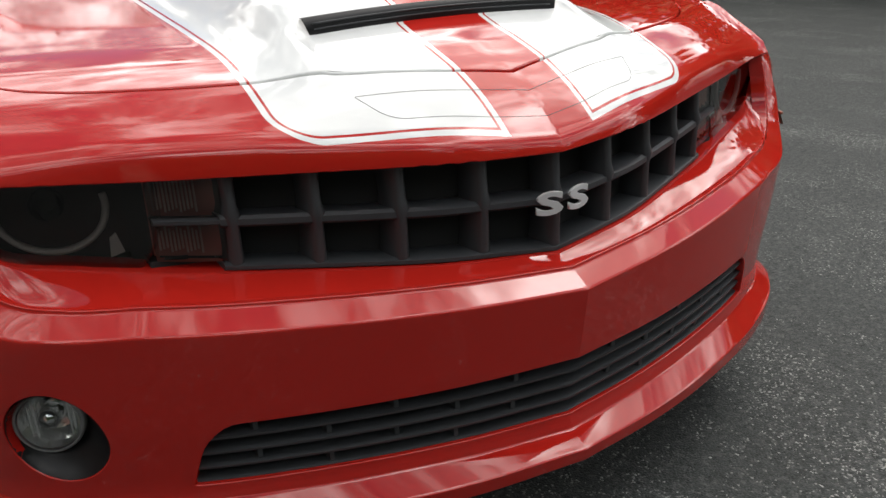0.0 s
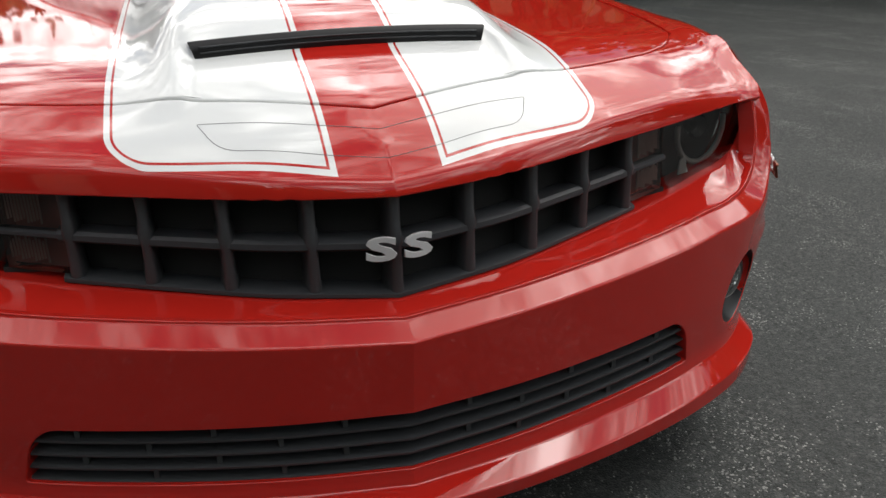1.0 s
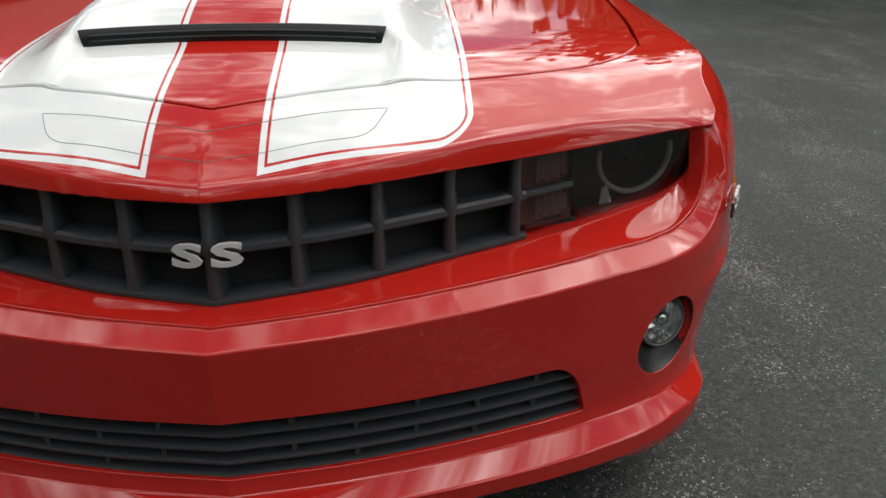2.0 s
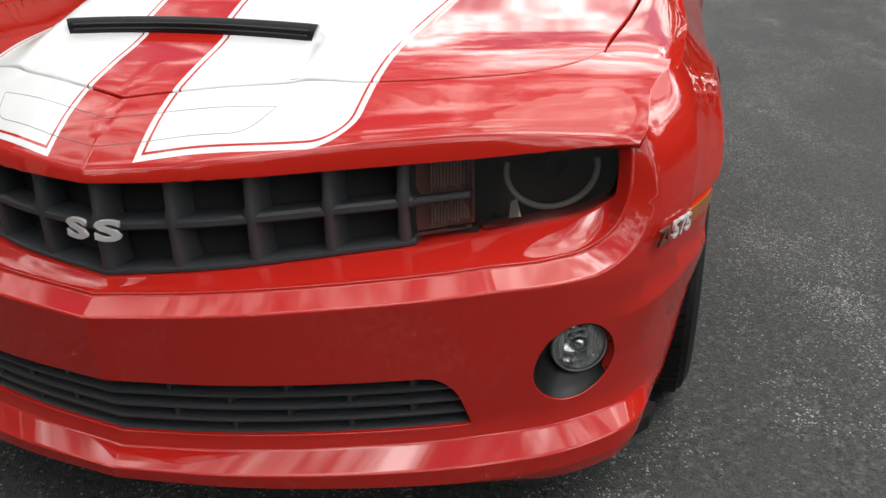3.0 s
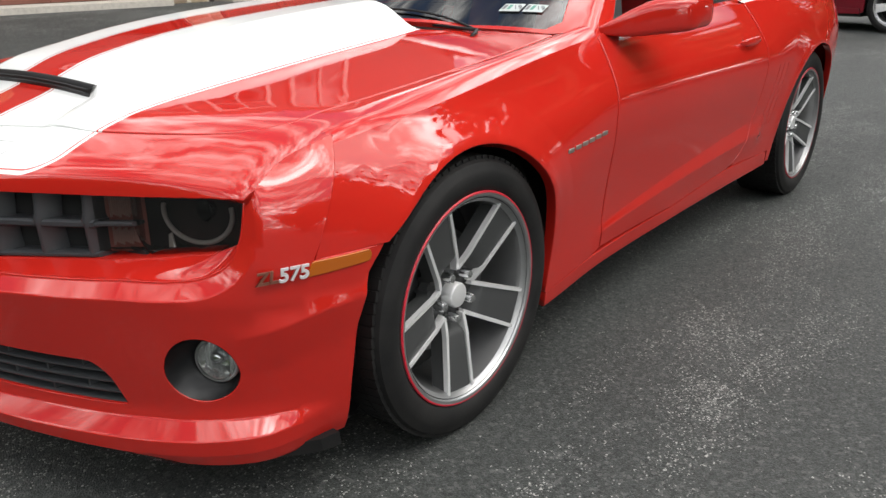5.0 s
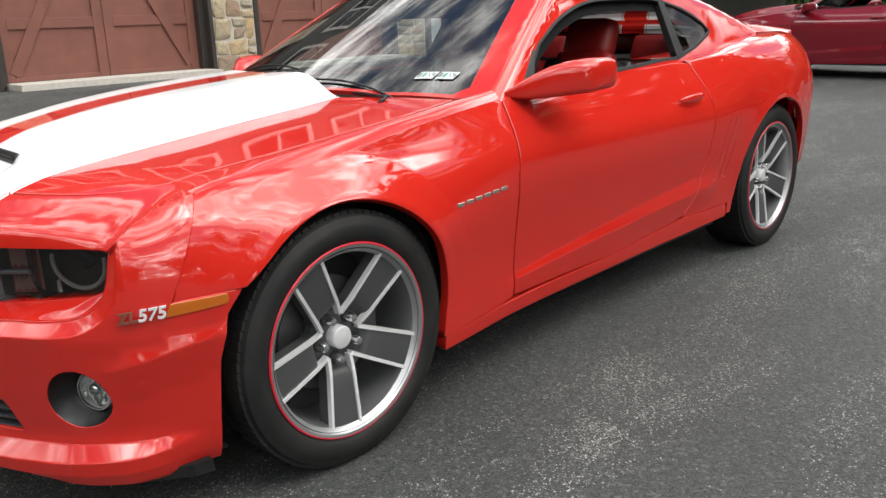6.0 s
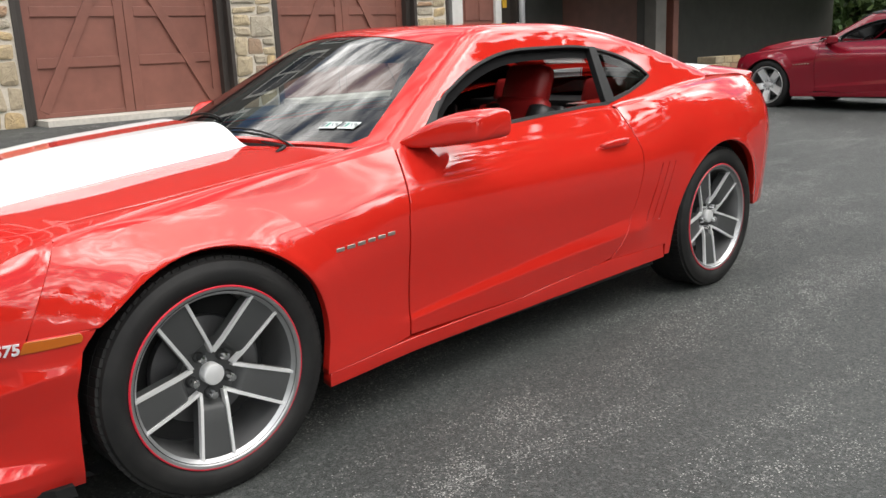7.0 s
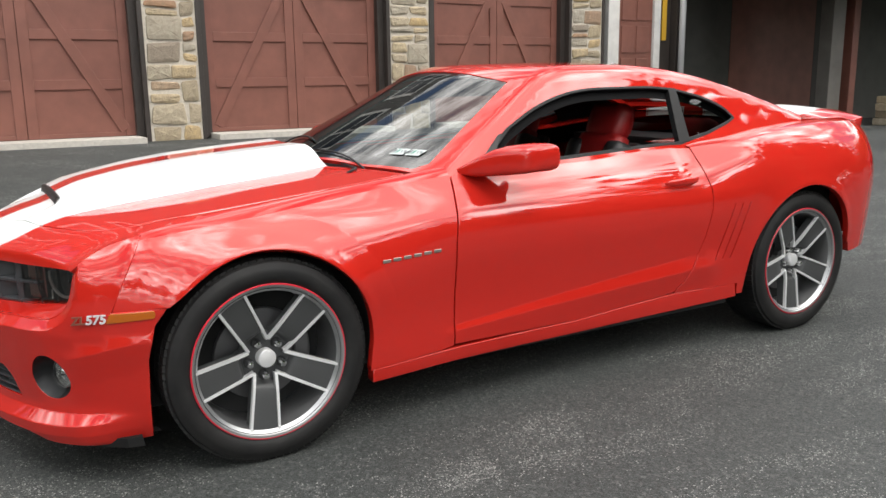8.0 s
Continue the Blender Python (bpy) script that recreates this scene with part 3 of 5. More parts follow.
# plan of the nose's front edge, and the bonnet's height behind it
NOSE = lerp_of([(0, -.890), (.08, -.878), (.16, -.862), (.3, -.808), (.45, -.741), (.6, -.672), (.7, -.626), (.805, -.590), (.86, -.592), (.92, -.60)])
CROWN = lerp_of([(-.03, -.06), (0, 0), (.004, .014), (.010, .022), (.018, .029), (.042, .050), (.067, .070), (.13, .107), (.22, .140), (.30, .163), (.341, .178), (.42, .210), (.546, .240), (.766, .274), (1.0, .296), (1.33, .318), (1.6, .33)])
SHOULDER = lerp_of([(-.03, -.05), (0, 0), (.004, .028), (.010, .041), (.020, .050), (.05, .067), (.10, .090), (.14, .107), (.172, .118), (.232, .135), (.30, .147), (.415, .161), (.615, .183), (.835, .207), (1.065, .230), (1.265, .250), (1.6, .28)])

BROW_END = lerp_of([(-.03, -.025), (0, .012), (.010, .022), (.020, .030), (.05, .050), (.10, .080), (.14, .1005), (.172, .114), (.232, .134), (.30, .147), (.415, .161), (.615, .183), (.835, .207), (1.065, .230), (1.265, .250), (1.6, .28)])


def bonnet(x, y):
    x, y = np.asarray(x, float), np.asarray(y, float)
    a = np.abs(x)
    d = y - NOSE(a)
    w = sstep(-.80, -.50, y)

    def dome(a, d):
        mid = (1 - w) * np.clip(1 - np.sqrt(a * a + .0004) / .40, 0, 1) + w * (1 - sstep(.20, .395, a))
        end = sstep(.52, .84, a)          # the brow flattens out towards its corners
        return CROWN(d) * mid + (SHOULDER(d) * (1 - end) + BROW_END(d) * end) * (1 - mid) + .020 * a / .8
    c = dome(a, d)
    # the scoop: a level floor runs up to its mouth between two low flanks, and the power dome stands a step higher behind
    level = sstep(-.70, -.57, y) * (1 - sstep(-.50, -.22, y)) * (1 - sstep(.245, .33, a))
    c = c + (dome(np.zeros_like(a), y - NOSE(0.0)) - .12 * a * a - c) * level
    step = .021 * sstep(-.548, -.540, y) * (1 - sstep(.262, .37, a))
    flankz = .017 * np.clip((y + .70) / .15, 0, 1) * sstep(.248, .272, a) * (1 - sstep(.275, .37, a)) * (1 - sstep(-.548, -.540, y))
    return .706 + c + step + flankz - .017 * np.clip((a - .37) / .43, 0, 2)**1.5 * sstep(.02, .25, d)


# the flanks
WIDTH = smooth_of([(-.5, .893), (-.4, .922), (-.2, .945), (.1, .952), (.45, .945), (.75, .926), (1.4, .916), (2.0, .926), (2.45, .952), (2.85, .963), (3.2, .948), (3.5, .882), (3.62, .812), (3.75, .72), (3.92, .60)], .07)
P_FENDER = smooth_of([(.15, .05), (.19, .042), (.27, .03), (.38, .022), (.5, .010), (.62, 0), (.70, .012), (.78, .042), (.83, .076), (.88, .098), (.96, .125)], .022)
P_DOOR = smooth_of([(.15, .075), (.19, .055), (.25, .045), (.33, .040), (.42, .034), (.55, .017), (.68, .001), (.78, .008), (.845, .040), (.90, .072), (.945, .104), (1.0, .14), (1.1, .20)], .025)
P_QUARTER = smooth_of([(.15, .08), (.19, .06), (.27, .045), (.4, .028), (.6, .008), (.74, 0), (.82, .007), (.88, .022), (.94, .048), (.99, .080), (1.03, .118), (1.06, .155), (1.12, .25)], .022)


def flank_x(y, z):
    y, z = np.asarray(y, float), np.asarray(z, float)
    a, b = sstep(.25, .85, y), sstep(2.0, 2.6, y)
    pr = (P_FENDER(z) * (1 - a) + P_DOOR(z) * a) * (1 - b) + P_QUARTER(z) * b
    x = WIDTH(y) - pr
    zl, wd = .333 + .060 * (y - .77), .020 + .036 * np.clip(y - .77, 0, 1.3)      # facet over the sill, widening to the rear
    add = np.where(z > zl, np.maximum(0, 1 - (z - zl) / wd), np.maximum(0, 1 - (zl - z) / .10))
    x = x + (.008 + .008 * np.clip((y - .77) / 1.2, 0, 1)) * add * sstep(.70, .80, y) * (1 - sstep(2.16, 2.30, y))
    for yc, r, k in ((0, .402, .005), (2.852, .408, .006)):  # arch lips
        q = np.hypot(y - yc, z - .362)
        x = x + k * np.exp(-((q - r) / .028)**2) * sstep(.3, .45, z) + (.013 if yc < 1 else .006) * np.clip(1 - (q - r) / .115, 0, 1) * sstep(.40, .66, z)
    return x


def flank(y, z):
    return flank_x(y, z), np.asarray(y, float), np.asarray(z, float)


CREST = smooth_of([(-.45, .808), (-.40, .819), (-.2, .842), (.1, .872), (.45, .915), (.8, .945), (1.4, .962), (2.1, .985), (2.5, 1.0)], .08)


# the greenhouse: roof, screens and side windows are one smooth height over the plan
def top(x, y):
    x, y = np.asarray(x, float), np.asarray(y, float)
    a = np.abs(x)
    wind = .985 - .045 * (a / .75)**2 + (y - (.43 + .50 * a**2)) * .475
    roof = 1.386 - .022 * (a / .6)**2 - .036 * ((y - 1.75) / .8)**2
    side = .957 + (.805 - .03 * sstep(1.9, 2.7, y) - a) / .545
    back = 1.374 - (y - 2.28) * .25 - .056 * np.maximum(y - 2.28, 0)**2 - .022 * (a / .55)**2
    z = smin(wind, roof, .05)
    z = smin(z, back, .08)
    return smin(z, side, .045)


def over(x, y):
    return np.asarray(x, float), np.asarray(y, float), top(x, y)


def side_x(y, z):
    """Where the greenhouse's side stands at that height."""
    y, z = np.asarray(y, float), np.asarray(z, float)
    lo, hi = np.full(np.broadcast(y, z).shape, .30), np.full(np.broadcast(y, z).shape, .95)
    for _ in range(30):
        m = (lo + hi) / 2
        big = top(m, y) > z
        lo, hi = np.where(big, m, lo), np.where(big, hi, m)
    return (lo + hi) / 2


def plan_of(pts):
    """(y, z) on the greenhouse's side to (x, y) in plan."""
    return [(float(side_x(y, z)), y) for y, z in pts]


def arc(yc, zc, r, a0, a1, n):
    return [(yc + r * math.cos(radians(a)), zc + r * math.sin(radians(a))) for a in np.linspace(a0, a1, n)]


FOG_S = s_atx(.744)


def build_shell(car):
    # front bumper skin
    mouth = [(float(p), float(q)) for p, q in MOUTH]
    tops = []
    for y_ in np.linspace(-.402, -.588, 9):
        s_, lo, hi = s_at(y_), .70, .86
        for _ in range(30):
            m_ = (lo + hi) / 2
            x1, y1, z1 = [float(q) for q in fascia(s_, m_)]
            lo, hi = (m_, hi) if z1 < float(bonnet(x1, y1)) else (lo, m_)
        tops.append((s_, lo))
    rim_xy = [tuple(float(q) for q in fascia(a, b)) for a, b in tops]
    half = [(0, .182), (s_atx(.4), .18), (s_atx(.7), .165), (s_at(-.50), .15), (s_at(-.415), .16), (s_at(-.412), .30), (s_at(-.405), .44), (s_at(-.378), .54), (s_at(-.338), .590), (s_at(-.499), .588), (s_at(-.455), .70)] + tops + mouth[::-1]
    outer = half + [(-a, b) for a, b in half[-2:0:-1]]
    lg = rounded([(0, .290), (s_atx(.592), .290), (s_atx(.565), .372), (s_atx(.530), .405), (0, .405), (-s_atx(.530), .405), (-s_atx(.565), .372), (-s_atx(.592), .290)], [0, .010, .025, .02, 0, .02, .025, .010], 3)
    fogs = []
    for sg in (1, -1):
        fogs.append(np.array([(sg * (FOG_S + .004 + .083 * math.cos(a)), .386 + .074 * math.sin(a) - .004 * math.cos(a)) for a in np.linspace(0, 2 * math.pi, 48, endpoint=False)]))
    crease = [[(-s_, v), (s_, v)] for v0, s_ in ((.20, 1.0), (.235, 1.0), (.258, 1.0)) for v in (v0 - .0022, v0, v0 + .0022)]
    for k_ in (-.004, .0, .004):
        b_ = [(float(a_), float(swage(a_)) + k_) for a_ in np.linspace(FOG_S + .09, s_at(-.43), 14)]
        crease += [b_, [(-p, q) for p, q in b_]]
    bd = [(float(p), float(q)) for p, q in BAND if p < s_at(-.60)]
    crease += [[(-p, q) for p, q in bd[::-1]] + bd[1:]]
    nb = np.stack([_t[:, 1], -_t[:, 0]], 1)
    for k_ in (.004, .0280, .0340):
        b_ = [(max(0.0, float(p)), float(q)) for p, q in MOUTH + nb * k_ if p < s_at(-.60)]
        crease += [[(-p, q) for p, q in b_[:0:-1]] + b_]
    g = patch(fascia, outer, [lg] + fogs, .020, .03, .0022, lines=crease + [[(e_, a_), (e_, b_)] for e_ in (-.0016, 0, .0016) for a_, b_ in ((.186, .196), (.204, .231), (.239, .254), (.262, .286), (.409, .518), (.5312, .5488))])
    # ledge from the mouth's edge back to grille and headlamps
    inn, il = curve_of([(0, .548), (.12, .557), (.24, .565), (.36, .574), (.48, .583), (.57, .594), (.66, .607), (.735, .622), (.774, .648), (.788, .69), (.792, .738)])
    ks = np.interp(np.linspace(0, _el, 60), [0, .25 * _el, .5 * _el, .70 * _el, .80 * _el, _el], [0, .27 * il, .54 * il, .82 * il, .88 * il, il])
    ip = inn(ks)
    rows = []
    for sg in (1, -1):
        o = np.array(fascia(sg * MOUTH[:, 0], MOUTH[:, 1])).T
        i_ = np.stack([sg * ip[:, 0], NOSE(ip[:, 0]) + .012 + .02 * sstep(.72, .77, ip[:, 0]), ip[:, 1]], -1)
        r_ = [o + (i_ - o) * np.array([t, t, t**1.3]) for t in np.linspace(0, 1, 13)]
        deep = i_ + np.array([0, .07, 0])
        rows.append(strip(r_ + [deep], flip=(sg < 0)))
    panel("mouth_surround", joined(*rows), M["paint"], car, "red recessed surround of grille and headlamps")
    panel("front_bumper", g, M["paint"], car)
    # nose panel between grille and bonnet
    seam = [(0, -.762), (.12, -.722), (.25, -.674), (.383, -.622), (.50, -.570), (.61, -.508), (.685, -.440), (.722, -.381)]
    sm, L = curve_of(seam)
    sp = sm(np.linspace(0, L, 24))
    xs = np.linspace(0, .805, 26)
    front = [(float(q), float(NOSE(q)) + .001) for q in xs]
    corner = [(p[0] - .001, p[1]) for p in rim_xy[::-1] if p[0] > .808]
    gap = .0052
    back = [(float(a), float(b) - gap) for a, b in sp[::-1]]
    halfp = front + corner + back
    outer = halfp + [(-a, b) for a, b in halfp[-2:0:-1]]
    z0 = lambda x, y: (np.asarray(x, float), np.asarray(y, float), bonnet(x, y))
    lines = [[(0, -.880), (0, -.77)]]
    for d_ in (.005, .010, .015, .020, .028, .038, .05):
        row = [(float(q), float(NOSE(q)) + d_) for q in np.linspace(.004, .79, 60)]
        lines += [row, [(-a, b) for a, b in row]]
    panel("nose_panel", patch(z0, outer, (), .022, .022, .0025, lines=lines), M["striped"], car, "red nose panel with white stripe ends")
    # cut lines of the sealed vent in the stripes, hairline grooves
    vent = rounded([(-.30, -.935), (0, -.850), (.08, -.834), (.228, -.790), (.254, -.729), (.09, -.781), (0, -.806)], [0, .0, .02, .030, .004, .02, 0], 5)
    vent = np.array([q for q in vent if q[0] >= -.0001])
    vent = vent[np.argsort(np.where(vent[:, 0] < 1e-4, np.where(vent[:, 1] < -.83, -1, 99), np.arange(len(vent))))]
    for sg in (1, -1):
        pts = [(sg * a, b, float(bonnet(a, b)) - .0001) for a, b in resample(vent, .012, False)]
        tube("panel_line", pts, .0006, M["seam"], car, "", 5)
    # bonnet
    edge = [(.745, -.2), (.765, .1), (.775, .4), (.765, .62)]
    rear = [(.60, .565), (.40, .475), (.2, .435), (0, .42)]
    ec, el = curve_of([(float(sp[-1][0]), float(sp[-1][1]))] + edge)
    ep = ec(np.linspace(0, el, 14))
    halfb = [(float(a), float(b) + gap) for a, b in sp] + [(float(a) - gap, float(b)) for a, b in ep[1:]] + rear
    outer = halfb + [(-a, b) for a, b in halfb[-2:0:-1]]
    panel("bonnet", patch(z0, outer, (), .022, .02, .004), M["striped"], car, "red bonnet with wide white racing stripes")
    # wings: flank and the strip between its crest and the bonnet
    A = arc(0, .362, .398, 0, 128, 26)
    yz = [(.388, .205), (.398, .36)] + A[1:] + [(-.33, .613), (-.492, .607), (-.449, .715), (-.396, .819)]
    yz += [(float(y), float(CREST(y))) for y in np.linspace(-.36, .79, 16)] + [(.774, .82), (.757, .70), (.758, .50), (.765, .275), (.70, .262), (.388, .25)]
    # outline goes round: arch, seam to the bumper, crest, shut line of the door
    yz = yz[1:]
    f1 = patch(flank, yz, (), .022, .03, .003, lines=[arc(0, .362, .402 + .115 + k_, 20, 118, 40) for k_ in (-.005, 0, .005)])
    ys = np.linspace(-.402, .79, 40)
    inner = np.array([np.interp(y, [q[1] for q in ep], [q[0] for q in ep]) if y < .62 else .765 for y in ys])
    rows = []
    for t in np.linspace(0, 1, 9):
        xo = flank_x(ys, CREST(ys))
        xi = inner + gap
        xx = xo + (xi - xo) * t
        zi, zo = bonnet(xi, ys), CREST(ys)
        k_ = sstep(-.40, -.05, ys)
        zl_ = zo + (zi - zo) * t + .010 * np.sin(math.pi * t)
        rows.append(np.stack([xx, ys, zl_ + (bonnet(xx, ys) - zl_) * (1 - k_) * min(1.0, 4 * t)], -1))
    f2 = strip(rows, flip=True)
    drop = np.array(rows[-1])
    d2 = drop.copy()
    d2[:, 2] -= .03
    f3 = strip([drop, d2], flip=True)
    fender = joined(f1, f2, f3)
    panel("front_wing", fender, M["paint"], car)
    panel("front_wing", mirror(fender), M["paint"], car)
    # sill
    sill = [(.40, .20), (.80, .205), (1.4, .21), (2.0, .222), (2.40, .238), (2.38, .30), (2.02, .30), (1.94, .298), (1.4, .262), (.8, .256), (.40, .246)]
    g = patch(flank, sill, (), .03, .04, .004)
    panel("sill", g, M["paint"], car)
    panel("sill", mirror(g), M["paint"], car)
    # doors
    dr = [(.776, .278), (1.4, .268), (1.92, .304), (1.985, .318), (2.045, .37), (2.10, .46), (2.14, .57), (2.165, .70), (2.165, .79), (2.145, .88), (2.12, .975)]
    dr += [(float(y), float(CREST(y))) for y in np.linspace(2.0, .835, 14)] + [(.802, .938), (.786, .82), (.768, .70), (.770, .50)]
    g = patch(flank, dr, (), .022, .03, .003, lines=[[(.785, .3339 + k_), (2.02, .408 + k_)] for k_ in (-.006, 0, .006)] + [[(.785, .3545 + k_), (2.05, .475 + k_)] for k_ in (-.006, 0, .006)])
    # quarter panel
    A = arc(2.852, .362, .404, 180, 8, 34)
    q = [(2.052, .362), (1.99, .308), (2.40, .306)] + [(2.405, .25), (2.44, .25)] + A[1:] + [(3.265, .42), (3.30, .36), (3.60, .37), (3.80, .43), (3.895, .58), (3.90, .80), (3.84, .96), (3.74, 1.035), (3.5, 1.055), (3.2, 1.06), (2.9, 1.045), (2.7, 1.03), (2.45, 1.0), (2.20, .985), (2.130, .98), (2.155, .88), (2.175, .79), (2.175, .70), (2.150, .57), (2.110, .46)]
    vents = []
    for k in range(3):
        y0 = 2.315 + k * .050
        vents.append(rounded([(y0 - .097, .440), (y0 - .084, .440), (y0 + .007, .716), (y0 - .006, .716)], .004, 2))
    gq = patch(flank, q, vents, .026, .03, .003)
    qs = np.linspace(2.13, 3.84, 30)
    zt = np.interp(qs, [2.127, 2.2, 2.45, 2.7, 2.9, 3.2, 3.5, 3.74, 3.84], [.98, .985, 1.0, 1.03, 1.045, 1.06, 1.055, 1.035, .96])
    xo = flank_x(qs, zt)
    r0 = np.stack([xo, qs, zt], -1)
    r1 = np.stack([xo - .10, qs, zt + .014], -1)
    r2 = np.stack([xo - .30, qs, zt + .010], -1)
    gt = strip([r0, (r0 + r1) / 2 + np.array([0, 0, .006]), r1, r2], flip=True)
    for sg in (1, -1):
        f = (lambda w: w) if sg > 0 else mirror
        d = panel("door", f(g), M["paint"], car, "red door, its window lowered")
        panel("rear_wing", f(gq), M["paint"], car)
        panel("rear_shoulder", f(gt), M["paint"], car)
        bar = []
        for t_ in np.linspace(0, 1, 15):
            y_, z_ = 1.884 + .205 * t_, .836 + .006 * t_
            e_ = math.sin(math.pi * t_)**.35
            al = np.linspace(0, 2 * math.pi, 12, endpoint=False)
            bar.append(np.stack([float(flank_x(y_, z_)) + .012 + .020 * e_ + .009 * np.cos(al) * e_, np.full(12, y_), z_ + (.004 + .013 * e_) * np.sin(al)], -1))
        cup = np.array([(1.985 + .046 * math.cos(q), .838 + .034 * math.sin(q)) for q in np.linspace(0, 2 * math.pi, 28, endpoint=False)])
        panel("handle_recess", f(patch(lambda y, z: (flank_x(y, z) + .0012 - .004 * np.clip(1 - np.hypot((y - 1.985) / .046, (z - .838) / .034), 0, 1), y, z), cup, (), .008, 0)), M["paint"], d, "red scooped recess behind the handle")
        panel("handle", f(strip(bar, True, True)), M["paint"], d, "red pull handle")
        # near-black sheet added behind the slots, stands in for the shade within
        panel("vent_backing", f(patch(lambda y, z: (flank_x(y, z) - .018, y, z), [(2.18, .43), (2.33, .43), (2.47, .74), (2.30, .74)], (), .04, 0)), M["void"], car)
    # roof with pillars
    dlo = [(.930, .959), (1.4, .968), (2.10, .992), (2.32, 1.030), (2.50, 1.075), (2.565, 1.10), (2.53, 1.138), (2.42, 1.195), (2.28, 1.232), (2.14, 1.255), (1.85, 1.264), (1.52, 1.246), (1.318, 1.190), (1.130, 1.104)]
    def eased(pts, n, dz=0.0):
        """The lower edge as it stands, the roof side as one smooth bow."""
        up, L_ = curve_of(pts[5:])
        return pts[:5] + [(float(p_[0]), float(p_[1]) + dz) for p_ in up(np.linspace(0, L_, n))]
    dl2 = rounded(plan_of(eased(dlo, 26)), .012, 2)
    ws = [(0, .45), (.25, .485), (.5, .575), (.69, .70), (.735, .742)]
    wt = [(.535, 1.275), (.40, 1.240), (.2, 1.215), (0, 1.205)]
    screen = ws[:-1] + [(.715, .765)] + wt + [(-a, b) for a, b in wt[-2::-1]] + [(-.715, .765)] + [(-a, b) for a, b in ws[-2:0:-1]]
    bk = [(0, 2.36), (.25, 2.37), (.47, 2.40), (.55, 2.78), (.57, 3.02), (.3, 3.06), (0, 3.07)]
    backl = bk + [(-a, b) for a, b in bk[-2:0:-1]]
    body = [(0, .44), (.25, .475), (.5, .565), (.70, .69), (.775, .765), (.822, .80), (.828, 1.4), (.815, 2.1), (.81, 2.6), (.80, 3.0), (.68, 3.10), (.3, 3.12), (0, 3.13)]
    outer = body + [(-a, b) for a, b in body[-2:0:-1]]
    g = patch(over, outer, [np.array(screen), dl2, dl2 * np.array([-1, 1]), np.array(backl)], .022, .018, .003)
    panel("roof", g, M["paint"], car, "red roof with its pillars")
    lin = patch(lambda x, y: (np.asarray(x, float), np.asarray(y, float), top(x, y) - .055), [(a * .97, b) for a, b in outer], [np.array(screen) * .95 + np.array([0, .05 * .85]), dl2 + (dl2 - dl2.mean(0)) * -.018, (dl2 + (dl2 - dl2.mean(0)) * -.018) * np.array([-1, 1]), np.array(backl) * .88 + np.array([0, .12 * 2.7])], .035, 0)
    panel("roof_lining", lin, M["lining"], car, "black cloth roof and pillar lining")
    low = lambda dz: (lambda x, y: (np.asarray(x, float), np.asarray(y, float), top(x, y) - dz))
    grow = lambda poly, k: np.array(poly) + (np.array(poly) - np.array(poly).mean(0)) * k
    wsc = panel("windscreen", patch(low(.004), grow(screen, .012), (), .03, 0), M["glass"], car, "clear windscreen reflecting the sky")
    wsc.visible_shadow = False
    b = panel("rear_window", patch(low(.004), grow(backl, .012), (), .03, 0), M["privacy"], car)
    b.visible_shadow = False
    # black rubber round the side windows, the post between them and the fixed rear pane
    for sg in (1, -1):
        f = (lambda w: w) if sg > 0 else mirror
        inn = np.array(plan_of(eased([(.968, .967), (1.4, .980), (2.08, 1.004), (2.32, 1.041), (2.50, 1.085), (2.548, 1.102), (2.52, 1.131), (2.412, 1.186), (2.276, 1.224), (2.14, 1.247), (1.85, 1.256), (1.525, 1.238), (1.326, 1.183), (1.148, 1.104)], 26)))
        gi = patch(low(-.001), dl2, [rounded(inn, .008, 2)], .018, .02, .003)
        panel("window_seal", f(gi), M["seal"], car, "black rubber window seal")
        post = plan_of([(2.098, .998), (2.172, 1.004), (2.200, 1.247), (2.152, 1.250)])
        panel("window_post", f(patch(low(-.004), post, (), .02, .03, .003)), M["seal"], car)
        pane = plan_of([(2.168, 1.005), (2.32, 1.040), (2.50, 1.082), (2.54, 1.102), (2.50, 1.134), (2.40, 1.184), (2.27, 1.222), (2.195, 1.238)])
        w = panel("quarter_window", f(patch(low(.008), pane, (), .03, 0)), M["tint"], car, "dark tinted quarter window")
        w.visible_shadow = False
    # boot lid with its spoiler
    deck = lambda x, y: (np.asarray(x, float), np.asarray(y, float), 1.128 - .085 * (np.asarray(y, float) - 3.05) - .05 * (np.abs(x) / .6)**2 + .055 * sstep(3.45, 3.74, y))
    dk = [(0, 3.04), (.3, 3.035), (.60, 3.02), (.66, 3.2), (.67, 3.5), (.655, 3.70), (.45, 3.79), (0, 3.82)]
    panel("boot_lid", patch(deck, dk + [(-a, b_) for a, b_ in dk[-2:0:-1]], (), .03, .05, .008), M["striped"], car, "red boot lid with white stripes")
    # tail
    rows = []
    for z, iy in ((.36, .05), (.43, .0), (.60, -.02), (.80, -.01), (.95, .03), (1.03, .10)):
        xs_ = np.linspace(-.62, .62, 24)
        rows.append(np.stack([xs_, 3.90 - iy - .08 * (np.abs(xs_) / .62)**3, np.full(24, z)], -1))
    panel("rear_bumper", strip(rows, flip=False), M["paint"], car)
